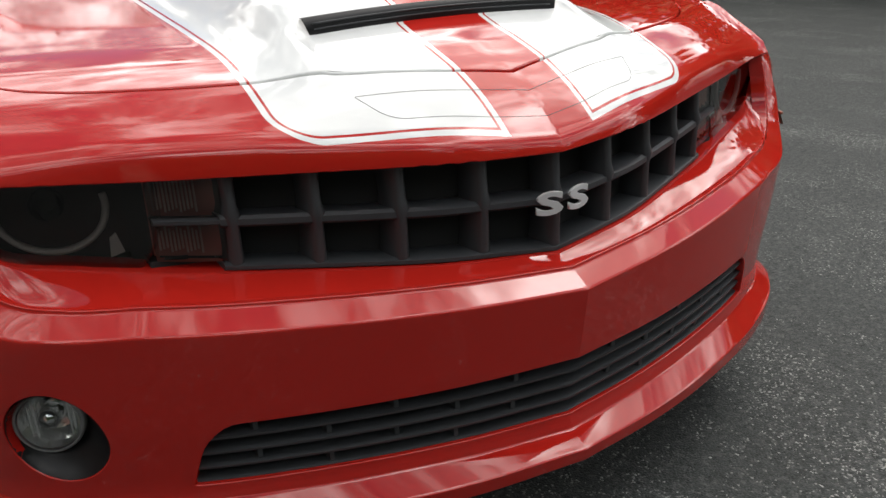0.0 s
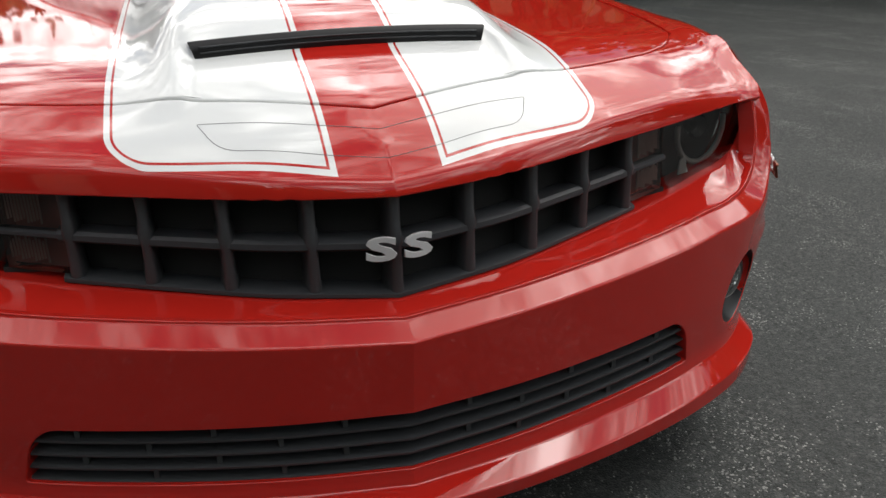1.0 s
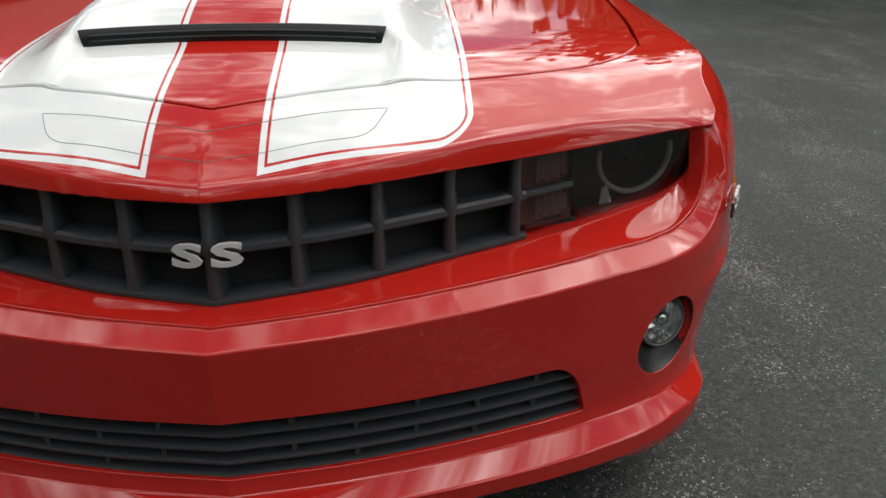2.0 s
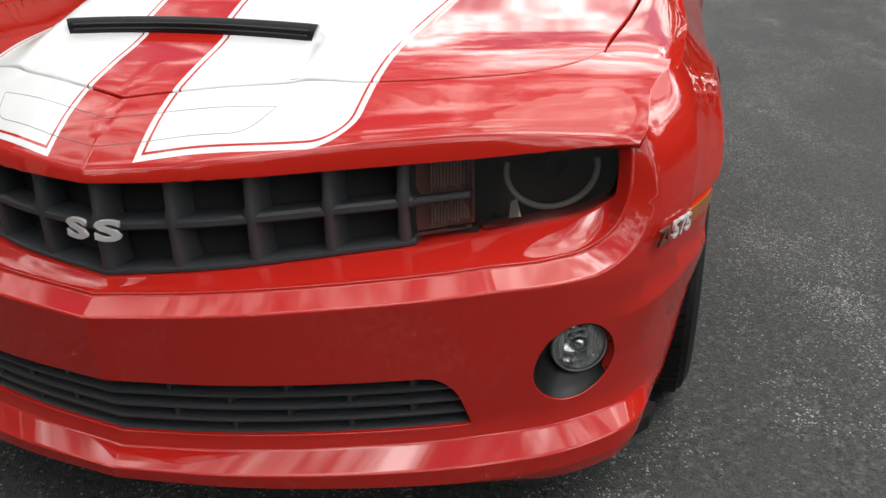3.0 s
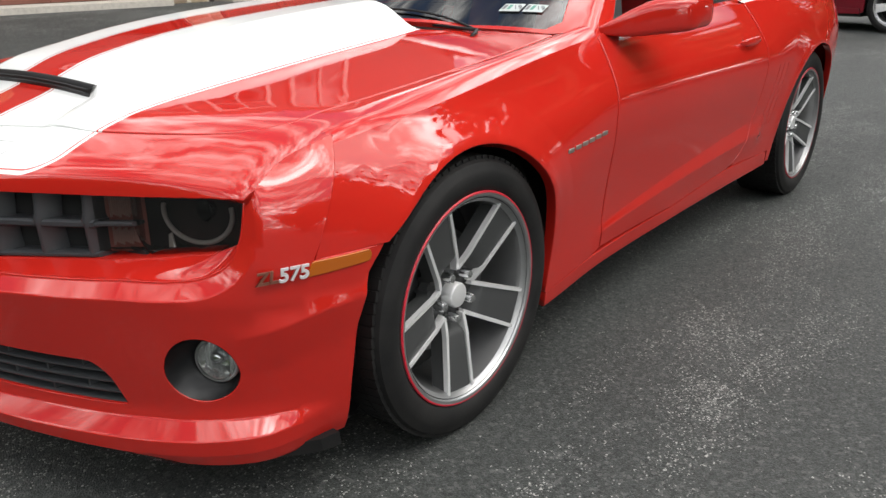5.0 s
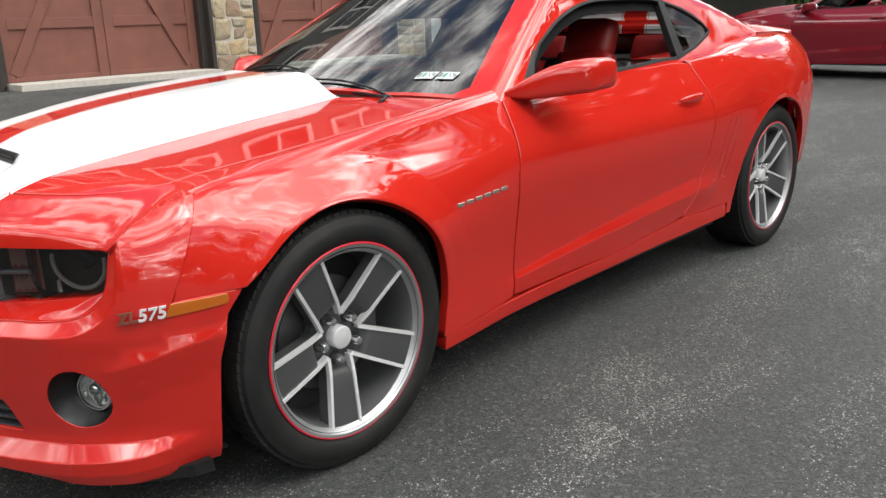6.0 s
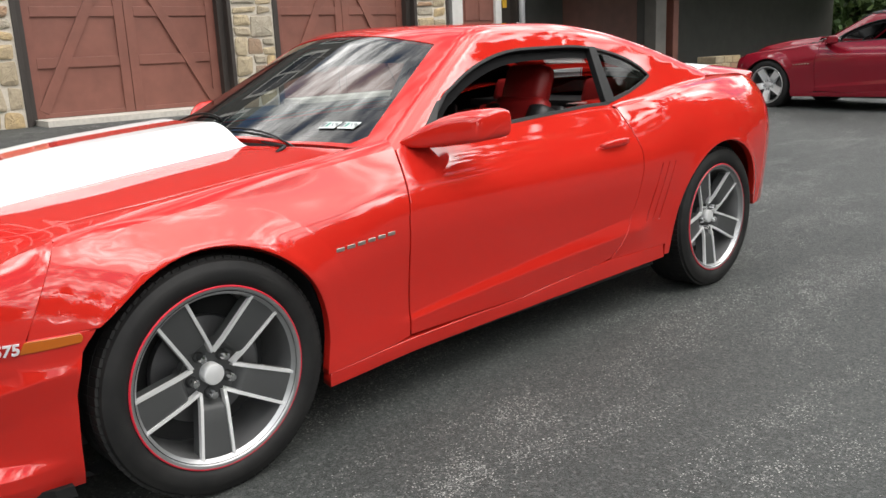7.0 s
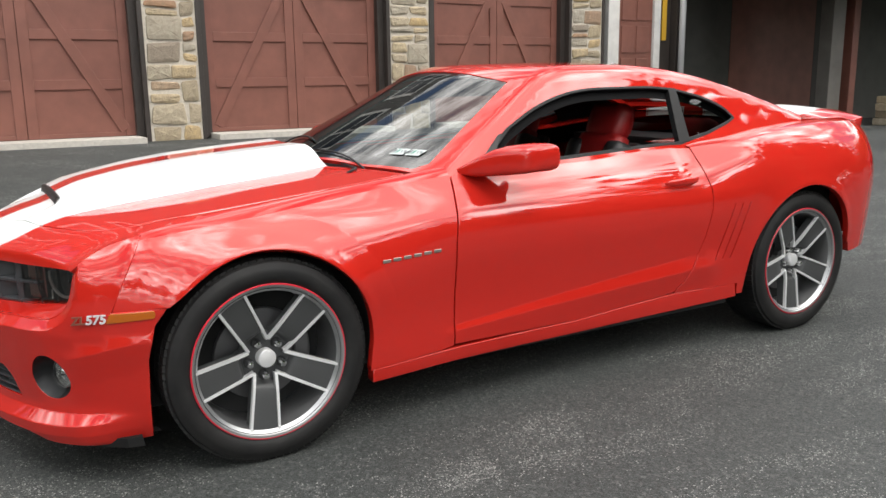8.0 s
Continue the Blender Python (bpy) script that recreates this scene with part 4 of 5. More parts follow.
    # dark inner tub behind all gaps
    for nm, x_, y0, y1, z0, z1 in (("floor_pan", .70, -.50, 3.2, .20, .50), ("crash_beam", .56, -.66, -.50, .25, .60), ("engine_bay", .62, -.40, .50, .50, .80), ("bulkhead", .72, .55, .66, .30, .90),
                                   ("boot_floor", .56, 2.62, 3.6, .50, .95), ("sill_beam", .84, .72, 2.40, .19, .25)):
        box(nm, -x_, x_, y0, y1, z0, z1, M["void"], car)
    # black panel under the windscreen, and the dark trim behind it
    cw = [(0, .405), (.2, .42), (.40, .455), (.60, .545), (.765, .60), (.775, .74), (.70, .72), (.5, .60), (.25, .51), (0, .475)]
    zc = lambda x, y: (np.asarray(x, float), np.asarray(y, float), .955 - .03 * (np.abs(x) / .75)**2 + .0 * np.asarray(y, float))
    panel("cowl", patch(zc, cw + [(-a, b_) for a, b_ in cw[-2:0:-1]], (), .03, .03, .003), M["black"], car, "black plastic windscreen cowl")
    for yc in (0, 2.852):
        for sg in (1, -1):
            lathe("wheel_housing", [(.05, sg * .58), (.425, sg * .58), (.425, sg * .855)], 30, M["void"], car, "", "x", (0, yc, .362), -10, 190)


def wheel(car, x, y, sg):
    """A 20 inch wheel of five broad spokes with machined edges, in a low tyre; sg: the side it faces."""
    w = new("wheel")
    w.parent = car
    w.location = (x, y, .362)
    R, r = .362, .272
    tyre = [(r - .012, -.115), (r + .02, -.124), (r + .055, -.128), (R - .012, -.118), (R - .002, -.095), (R, -.05), (R, .05), (R - .002, .092), (R - .012, .115), (R - .03, .123), (r + .05, .127), (r + .025, .125), (r + .012, .118), (r + .002, .110), (r - .012, .112)]
    t = lathe("tyre", [(a, sg * b) for a, b in tyre], 96, M["rubber"], w, "black low-profile tyre")
    # tread blocks over the shoulder
    bm = bmesh.new()
    for k in range(84):
        m = Matrix.Rotation(2 * math.pi * k / 84, 4, 'X') @ Matrix.Rotation(.12, 4, 'Z')
        for x0, x1 in ((.060, .104), (.016, .052), (-.052, -.016), (-.104, -.060)):
            add_box(bm, x0, x1, -.0118, .0118, R - .012, R + .0014, 0, m)
    tagged(part("tread", bm, M["rubber"], w), kind="stuff")
    rim = [(r + .003, .108), (r + .006, .116), (r + .002, .119), (r - .006, .117), (r - .012, .108), (r - .022, .10), (r - .026, .06), (r - .03, -.10), (r - .0, -.108)]
    lathe("rim", [(a, sg * b) for a, b in rim], 80, M["alloy"], w, "bright aluminium rim")
    lathe("pinstripe", [(r + .0070, sg * .1165), (r + .0045, sg * .1195), (r + .0015, sg * .1195)], 80, M["pinred"], w, "thin red ring round the rim")
    # spokes in the plane (a: along, b: across)
    spoke0 = -97.0
    for k in range(5):
        ang = radians(spoke0 + 72 * k)
        c, s = math.cos(ang), math.sin(ang)

        def place(al, ac, h, c=c, s=s):
            return (sg * h, (al * c - ac * s), al * s + ac * c)
        # dished pad, rising out of the pocket round the hub
        V, F = [], []
        prof = [(.052, .040), (.076, .041), (.085, .045), (.092, .058), (.098, .069), (.108, .0752), (.15, .0832), (.19, .0902), (.23, .0972), (r - .010, .1030)]
        n = len(prof)

        def half(al):
            return float(np.interp(al, [.05, r], [.0330, .0475]))
        for al, h in prof:
            hw = half(al)
            hb = hw + .0078
            for ac, dh in ((-hb, -.05), (-hb, -.003), (-hw * .9, 0), (0, -.003), (hw * .9, 0), (hb, -.003), (hb, -.05)):
                V.append(place(al, ac, h + dh))
        for i in range(n - 1):
            for j in range(6):
                F.append((i * 7 + j, i * 7 + j + 1, (i + 1) * 7 + j + 1, (i + 1) * 7 + j))
        sp = link_mesh("spoke", V, F, M["gunmetal"], w, "dark grey spoke face")
        sharp(sp, 30)
        for e in (-1, 1):
            V, F = [], []
            n = 10
            for i in range(n):
                q = i / (n - 1)
                al = .056 + q * (r - .004 - .056)
                hw = half(al) + .0005
                h = .070 + .038 * q - .006 * max(0, 1 - q * 5)
                w2 = .0104 - .0012 * q
                for ac, dh in ((hw - .001, -.020), (hw, 0), (hw + w2, .0005), (hw + w2 + .0012, -.013)):
                    V.append(place(al, e * ac, h + dh))
            for i in range(n - 1):
                for j in range(3):
                    F.append((i * 4 + j, i * 4 + j + 1, (i + 1) * 4 + j + 1, (i + 1) * 4 + j))
            F += [(0, 1, 2, 3), tuple((n - 1) * 4 + j for j in range(4))]
            ed = link_mesh("spoke_edge", V, F, M["silver"], w, "bright machined edge")
            sharp(ed, 25)
        lugc = (0, .063 * c, .063 * s)
        lathe("lug_nut", [(.0135, sg * .03), (.0135, sg * .070), (.0105, sg * .078), (.0001, sg * .080)], 12, M["chrome"], w, "", "x", lugc)
        lathe("nut_seat", [(.0175, sg * .030), (.0175, sg * .0425), (.0145, sg * .0425)], 16, M["black"], w, "", "x", lugc)
    lathe("hub", [(.090, sg * .010), (.088, sg * .034), (.075, sg * .039), (.045, sg * .040), (.0001, sg * .04)], 40, M["gunmetal"], w)
    lathe("centre_cap", [(.033, sg * .035), (.033, sg * .070), (.031, sg * .074), (.027, sg * .0755), (.0001, sg * .0765)], 32, M["silver"], w, "brushed silver centre cap")
    lathe("brake_disc", [(.08, sg * .0), (.165, sg * .0), (.168, sg * -.012), (.165, sg * -.025), (.06, sg * -.025)], 48, M["iron"], w)
    a0 = 20 if y < 1 else 60
    rows = []
    for q in range(9):
        a = radians(a0 + 6 - 6.5 * q)
        rows.append(np.array([(sg * hx, rr * math.cos(a), rr * math.sin(a)) for hx, rr in ((-.02, .118), (.012, .118), (.020, .126), (.020, .172), (.012, .182), (-.02, .182))]))
    v_, f_, _n = strip(rows, False, True)
    f_ = list(f_) + [tuple(range(6)), tuple(range(8 * 6, 9 * 6))[::-1]]
    sharp(link_mesh("caliper", v_, f_, M["iron"], w), 30)
    lathe("wheel_back", [(.0001, -sg * .06), (r - .03, -sg * .06)], 40, M["void"], w)
    return w


car = tagged(new("sports_car"), "red two-door coupe with white racing stripes on asphalt", "car")
build_shell(car)
for xx, yy in ((.812, 0), (.816, 2.852)):
    wheel(car, xx, yy, 1)
    wheel(car, -xx, yy, -1)

# ---------------------------------------------------------------- the car's fittings
FRONT = Matrix(((1, 0, 0, 0), (0, 0, -1, 0), (0, 1, 0, 0), (0, 0, 0, 1)))          # letters that face the nose
LEFT = Matrix(((0, 0, 1, 0), (1, 0, 0, 0), (0, 1, 0, 0), (0, 0, 0, 1)))            # letters that face the left
GB = lerp_of([(0, .546), (.12, .556), (.24, .564), (.36, .573), (.48, .582), (.587, .596)])


def grille_top(x):
    return .704 + .022 * np.abs(x) / .8


def ribbon(name, xs, zf, y_off, h, deep, mat, parent, label=""):
    """A horizontal bar that follows the nose's vee: its front face has height h, and it reaches deep backwards."""
    xs = np.asarray(xs, float)
    a = np.abs(xs)
    y = NOSE(a) + y_off
    z = zf(a)
    sec = [(deep, -h * .35), (.006, -h * .5), (0, -h * .25), (0, h * .25), (.006, h * .5), (deep, h * .35)]
    rows = [np.stack([xs, y + d, z + e], -1) for d, e in sec]
    v, f, n = strip(rows, flip=True)
    m = len(xs)
    f = list(f) + [tuple(j * m for j in range(6)), tuple(j * m + m - 1 for j in range(5, -1, -1))]
    ob = link_mesh(name, v, f, mat, parent, label)
    return sharp(ob, 40)


def build_grille(car):
    xs = np.linspace(-.575, .575, 41)
    rows = [np.stack([xs, NOSE(np.abs(xs)) + .075, (GB(np.abs(xs)) - .03) * (1 - t) + .735 * t], -1) for t in (0, 1)]
    g = panel("grille", strip(rows, flip=True), M["void"], car, "matt black egg-crate grille")
    xm = np.r_[np.linspace(-.468, 0, 16), np.linspace(0, .468, 16)[1:]]
    ribbon("cross_bar", xm, lambda a: (GB(a) + grille_top(a)) / 2 + .006, .016, .017, .055, M["grille"], g)
    xw = np.r_[np.linspace(-.470, 0, 20), np.linspace(0, .470, 20)[1:]]
    ribbon("bottom_bar", xw, lambda a: GB(a) + .006, .017, .011, .06, M["grille"], g)
    for k in range(-4, 5):
        xb = np.sign(k) * (0, .118, .2345, .344, .4505)[abs(k)]
        a = abs(xb)
        zb, zt = float(GB(a)) + .004, float(grille_top(a)) + .012
        zm = (zb + zt) / 2 + .006
        V, F = [], []
        lv = [(zb, .010, .004), (zb + .03, .008, .002), (zm - .016, .0075, 0), (zm, .010, -.004), (zm + .016, .0075, 0), (zt - .03, .008, .002), (zt, .010, .004)]
        for z, hw, dy in lv:
            y = float(NOSE(a)) + .016 + dy
            for dx, d in ((-hw * 1.5, .055), (-hw, .004), (-hw * .4, 0), (hw * .4, 0), (hw, .004), (hw * 1.5, .055)):
                V.append((xb + dx, y + d, z))
        for i in range(len(lv) - 1):
            for j in range(5):
                F.append((i * 6 + j, i * 6 + j + 1, (i + 1) * 6 + j + 1, (i + 1) * 6 + j))
        link_mesh("upright_bar", V, F, M["grille"], g)
    # emblem: two broad letters that lean back on the vee
    for sg in (-1, 1):
        m = Matrix.Translation((sg * .0272, float(NOSE(.037)) - .002, .631)) @ Matrix.Rotation(radians(11 * sg), 4, 'Z') @ FRONT
        words("emblem", "S", .047, .002, M["badge"], car, m, "brushed metal letter emblem", 2.05, .04, .0012)


def build_lamps(car):
    for sg in (1, -1):
        def mir(g):
            return g if sg > 0 else mirror(g)

        def face(off):
            return lambda x, z: (np.asarray(x, float), NOSE(np.asarray(x, float)) + off, np.asarray(z, float))
        # headlamp
        head = rounded([(.546, .745), (.548, .640), (.574, .590), (.680, .600), (.752, .618), (.784, .680), (.792, .745)], [.002, .03, .03, .05, .03, .03, .002], 5)
        hl = panel("headlamp", mir(patch(face(.028), head, (), .012, .03, .006, flip=False)), M["smoke"], car, "smoked headlamp with a pale ring")
        hl.visible_shadow = False
        panel("housing", mir(patch(face(.10), head, (), .03, 0)), M["housing"], hl)
        c = (.670, .692)
        pts = []
        for k in range(40):
            a = radians(168 + 204 * k / 39)
            x = c[0] + .070 * math.cos(a)
            pts.append((sg * x, float(NOSE(x)) + .040, c[1] + .066 * math.sin(a)))
        tube("halo_ring", pts, .0052, M["halo"], hl, "pale grey ring", 8)
        lathe("projector", [(.024, .0), (.020, .012), (.016, .020), (.0001, .022)], 32, M["proj"], hl, "", "y", (sg * c[0], float(NOSE(c[0])) + .055, c[1]))
        x0 = .606
        prism("reflector", [(0, 0), (.020, .004), (.012, .034), (.003, .028)], .004, M["halo"], hl, "", Matrix.Translation((sg * x0, float(NOSE(x0)) + .040, .612)) @ FRONT)
        # turn signal in the grille's end
        zt = lambda a: (GB(a) + grille_top(a)) / 2 + .006
        ts = [(.462, float(GB(.462)) + .014), (.550, float(GB(.550)) + .012), (.549, .735), (.462, .730)]
        tl = panel("turn_signal", mir(patch(face(.030), ts, (), .02, .02, .003)), M["smoke"], car, "smoked turn signal with fine ribs")
        tl.visible_shadow = False
        panel("reflector", mir(patch(face(.055), ts, (), .03, 0)), M["signal"], tl)
        for k in range(12):
            xr = .490 + k * .0048
            zl = float(GB(xr)) + .02
            for z0, z1 in ((zl + .004, float(zt(xr)) - .010), (float(zt(xr)) + .012, .728)):
                box("rib", sg * xr - .0012, sg * xr + .0012, float(NOSE(xr)) + .036, float(NOSE(xr)) + .040, z0 + .002 * ((k * 3) % 4), z1 - .003 * ((k * 5) % 3), M["rib"], tl)
        ribbon("signal_bar", np.array([.462, .51, .550]) if sg > 0 else np.array([-.550, -.51, -.462]), zt, .018, .010, .03, M["grille"], tl)
        # fog lamp in its cup
        al = np.linspace(0, 2 * math.pi, 40, endpoint=False)
        rim = np.array(fascia(FOG_S + .004 + .0802 * np.cos(al), .386 + .0712 * np.sin(al) - .004 * np.cos(al))).T
        nrm = Vector((.40, -.917, 0))
        c0 = Vector((.732, -.634, .391))
        ux, uz = Vector((.917, .40, 0)), Vector((0, 0, 1))

        def ring(r, d, cx=0, cz=0):
            return np.array([tuple(c0 + ux * (r * math.cos(q) + cx) + uz * (r * math.sin(q) + cz) - nrm * d) for q in al])
        back_ = np.array([-.66, .75, 0])
        rows = [rim + back_ * .002, rim * .62 + ring(.057, .0) * .38 + back_ * .010, rim * .35 + ring(.05, .012) * .65, ring(.047, .010), ring(.046, .03)]
        fb = panel("fog_lamp", mir(strip(rows, True, True)), M["black"], car, "round clear fog lamp in a black cup")
        sharp(fb, 50)
        panel("reflector", mir(strip([ring(.044, -.004), ring(.040, .010), ring(.028, .028), ring(.012, .036), ring(.001, .037)], True, True)), M["bowl"], fb, "bright reflector bowl")
        sharp(fb.children[-1], 4)
        ln = panel("lens", mir(strip([ring(.046, 0), ring(.045, -.008), ring(.036, -.014), ring(.018, -.018), ring(.001, -.019)], True, True)), M["lens"], fb, "clear lens")
        ln.visible_shadow = False
        panel("lens_ring", mir(strip([ring(.050, .008), ring(.050, -.004), ring(.045, -.009), ring(.043, -.004)], True, True)), M["grey_plastic"], fb)
        # chrome bulb shield and the bright flutes of the reflector
        dome = [ring(.0001, -.012, 0, .004), ring(.009, -.010, 0, .004), ring(.015, -.004, 0, .004), ring(.017, .006, 0, .004), ring(.017, .030, 0, .004)]
        panel("bulb_shield", mir(strip(dome, True, False)), M["chrome"], fb, "chrome bulb shield")
        for cx in (-.031, -.024, .024, .031):
            h_ = math.sqrt(.040**2 - cx**2)
            o_ = c0 + ux * cx
            rows_ = [np.array([tuple(o_ + ux * e_ + uz * z_ - nrm * d_) for z_ in (-h_, 0, h_)]) for e_, d_ in ((-.0035, .016), (0, .006), (.0035, .016))]
            panel("flute", mir(strip(rows_, False, True)), M["bowl"], fb)
    # lower grille
    ss = np.linspace(-s_atx(.592), s_atx(.592), 61)
    def low(v, d):
        x, y, z = fascia(ss, np.full(61, v))
        return np.stack([x * (1 - d * .35), y + d, z], -1)
    lg = panel("lower_grille", strip([low(.27, .085), low(.43, .085)], flip=False), M["void"], car, "black slatted lower grille")
    for k, v in enumerate((.292, .3195, .347, .3745, .402)):
        sec = [(.05, -.002), (.012, -.0045), (.008, -.002), (.008, .002), (.013, .0045), (.05, .007)]
        rows = [low(v + e, d) for d, e in sec]
        o = link_mesh("slat", *strip(rows, flip=False)[:2], M["grille"], lg)
        sharp(o, 45)
    for k in range(-5, 6):
        if k == 0:
            continue
        x = k * .098
        for j, (va, vb) in enumerate(((.292, .3195), (.3195, .347), (.347, .3745), (.3745, .402))):
            if (k + j) % 2:
                continue
            sx = math.copysign(s_atx(abs(x)), x)
            px, py, pz = [float(q[0]) for q in fascia(np.array([sx]), np.array([(va + vb) / 2]))]
            box("rib", px - .004, px + .004, py + .016, py + .05, pz - .009, pz + .009, M["grille"], lg, "", .001)
    # black splitter under the lip
    sd = np.linspace(-s_at(-.435), s_at(-.435), 81)
    rw = []
    for v, d in ((.185, .040), (.165, .055), (.160, .075), (.160, .20)):
        x, y, z = fascia(sd, np.full(81, .20))
        sc = 1 - d * .5
        rw.append(np.stack([x * (1 - d * .5), y + d, np.full(81, v)], -1))
    panel("air_dam", strip(rw, flip=True), M["black"], car, "black rubber air dam")


def build_flaps(car):
    """Black rubber flaps that hang under the bumper ahead of the front wheels."""
    for sg in (1, -1):
        bm = bmesh.new()
        out = [(.70, -.640), (.80, -.565), (.862, -.480), (.872, -.432), (.80, -.428), (.66, -.50)]
        lo = [bm.verts.new((sg * x, y + .006, .138)) for x, y in out]
        hi = [bm.verts.new((sg * x, y, .172)) for x, y in out]
        bm.faces.new(lo)
        bm.faces.new(hi[::-1])
        for i in range(len(out)):
            j = (i + 1) % len(out)
            bm.faces.new((lo[i], lo[j], hi[j], hi[i]))
        part("air_flap", bm, M["rubber"], car, "black rubber air flap")


def build_side(car):
    for sg in (1, -1):
        mir = (lambda g: g) if sg > 0 else mirror
        # amber marker
        mk = rounded([(s_at(-.513), .5580), (s_at(-.376), .5650), (s_at(-.372), .577), (s_at(-.376), .5870), (s_at(-.500), .5860)], .004, 2)
        panel("side_marker", mir(patch(lambda s, v: tuple(np.array(fascia(s, v)) + np.array([[.0035], [-.0010], [0]])), mk, (), .015, .006, .002)), M["amber"], car, "amber side marker lens")
        # number badge beside it
        t = Vector((.447 * sg, .894, .03)).normalized()
        n = Vector((.894 * sg, -.447, .02)).normalized()
        up = n.cross(t) if sg > 0 else t.cross(n)
        ax = t if sg > 0 else -t
        rot = Matrix((ax, up, n)).transposed().to_4x4()
        base = Vector((sg * .8715, -.560, .588))
        words("number_badge", "575", .040, .0022, M["badge"], car, Matrix.Translation(base + t * .020 + n * .001) @ rot, "chrome number badge", 1.05, .15, .0005)
        words("letter_badge", "ZL", .036, .0020, M["badge_dark"], car, Matrix.Translation(base + t * -.034 + n * .001) @ rot, "dark red and chrome letter badge", 1.05, .15, .0005)
        # model script on the wing, as plain bars
        for k in range(6):
            y0 = .432 + k * .0445
            z0 = .664 + .0022 * k
            x0 = float(flank_x(y0 + .017, z0)) + .001
            prism("script_bar", rounded([(-.017, -.0062), (.015, -.0062), (.017, .0062), (-.015, .0062)], .003, 2), .0026, M["script"], car, "small dull chrome script bar", (Matrix.Translation((x0, y0 + .017, z0)) @ LEFT) if sg > 0 else (Matrix.Translation((-x0, y0 + .017, z0)) @ Matrix(((0, 0, -1, 0), (-1, 0, 0, 0), (0, 1, 0, 0), (0, 0, 0, 1)))), .001)
        # mirror
        secs = [(.80, .890, .957, .050, .014), (.835, .915, .966, .062, .027), (.87, .950, .978, .076, .041), (.91, .992, .992, .088, .052), (.95, 1.030, 1.002, .093, .057), (.99, 1.060, 1.007, .093, .057), (1.02, 1.080, 1.008, .088, .054), (1.034, 1.090, 1.008, .080, .048), (1.041, 1.096, 1.007, .064, .038), (1.044, 1.099, 1.006, .035, .020), (1.0445, 1.100, 1.006, .001, .001)]
        rows = []
        for x, y, z, ry, rz in secs:
            al = np.linspace(0, 2 * math.pi, 28, endpoint=False)
            c, s = np.cos(al), np.sin(al)
            e = .42
            rows.append(np.stack([np.full(28, x), y + ry * np.sign(c) * np.abs(c)**e, z + rz * np.sign(s) * np.abs(s)**.55 - .25 * rz * (c < 0) * np.abs(c)], -1))
        g = strip(rows, True, True)
        mr = panel("door_mirror", mir(g), M["paint"], car, "red door mirror housing")
        al = np.linspace(0, 2 * math.pi, 24, endpoint=False)
        disc = np.array([(.960 + .056 * math.cos(q), 1.138, 1.003 + .034 * math.sin(q)) for q in al])
        panel("mirror_glass", mir(strip([disc, disc * 0 + disc.mean(0)], True, False)), M["chrome"], mr, "mirror glass")
        # black sail at the front of the window
        sail = plan_of([(.930, .959), (1.005, .963), (1.10, 1.085), (1.085, 1.082)])
        panel("window_sail", mir(patch(lambda x, y: (np.asarray(x, float), np.asarray(y, float), top(x, y) + .002), sail, (), .02, .02, .002)), M["black"], car)
        # tail lamp on the corner
        tm = rounded([(3.60, .700), (3.68, .706), (3.68, .722), (3.60, .720)], .004, 2)
        panel("rear_marker", mir(patch(lambda y, z: (flank_x(y, z) + .002, y, z), tm, (), .02, .004, .001)), M["lampred"], car, "dark red rear side marker")
    # scoop insert with its slats
    xs = np.r_[np.linspace(-.252, 0, 21), np.linspace(0, .252, 21)[1:]]
    n_ = len(xs)
    zt, zb = bonnet(xs, np.full(n_, -.538)), bonnet(xs, np.full(n_, -.552))
    r = [np.stack([xs * k, np.full(n_, yy), zb + (zt - zb) * q + dz], -1) for k, yy, q, dz in ((1, -.538, 1, .0008), (1, -.549, 1, .0005), (.985, -.5535, .6, 0), (.965, -.557, 0, .001), (.965, -.546, 0, -.01))]
    sc = panel("bonnet_scoop", strip(r, flip=True), M["black"], car, "black slotted bonnet scoop")
    for q in (.33, .66):
        tube("slat", [(float(x) * (.97 + .02 * q), -.5540 - .002 * (1 - q), float(b + (a - b) * q)) for x, a, b in zip(xs[1:-1], zt[1:-1], zb[1:-1])], .0016, M["grille"], sc, "", 6)
    # wipers
    for x0, x1, y0, y1 in ((.16, .600, .500, .560), (-.46, .06, .58, .55)):
        pts = []
        for t in np.linspace(0, 1, 10):
            x, y = x0 + (x1 - x0) * t, y0 + (y1 - y0) * t + .055 * math.sin(math.pi * t) * .4
            pts.append((x, y, max(float(top(x, y)) + .006, .957)))
        wp = tube("wiper", pts, .0042, M["black"], car, "black wiper blade", 6)
        tube("arm", [(x1 - .02, y1 - .09, .950), (x1 - .03, y1 - .05, .968), (x0 + (x1 - x0) * .5, (y0 + y1) / 2, .974)], [.009, .007, .004], M["black"], wp, "", 6)
    # stickers on the windscreen: pale labels with plain bars
    for k, (x0, x1) in enumerate(((.534, .586), (.593, .645))):
        def sticker(u, v, o=.0015, x0=x0, x1=x1):
            x = x0 + (x1 - x0) * np.asarray(u, float)
            y = .716 + .70 * (x - .59) + .042 * np.asarray(v, float)
            return x, y, top(x, y) + o
        st = panel("sticker", patch(sticker, [(0, 0), (1, 0), (1, 1), (0, 1)], (), .12, 0), M["sticker"], car, "pale windscreen inspection sticker with a printed year")
        for j in range(2):
            panel("printed_bar", patch(lambda u, v: sticker(u, v, .0030), [(.06 + .24 * j, .2), (.22 + .24 * j, .2), (.22 + .24 * j, .8), (.06 + .24 * j, .8)], (), .1, 0), M["ink"] if j != 1 else M["ink2"], st)
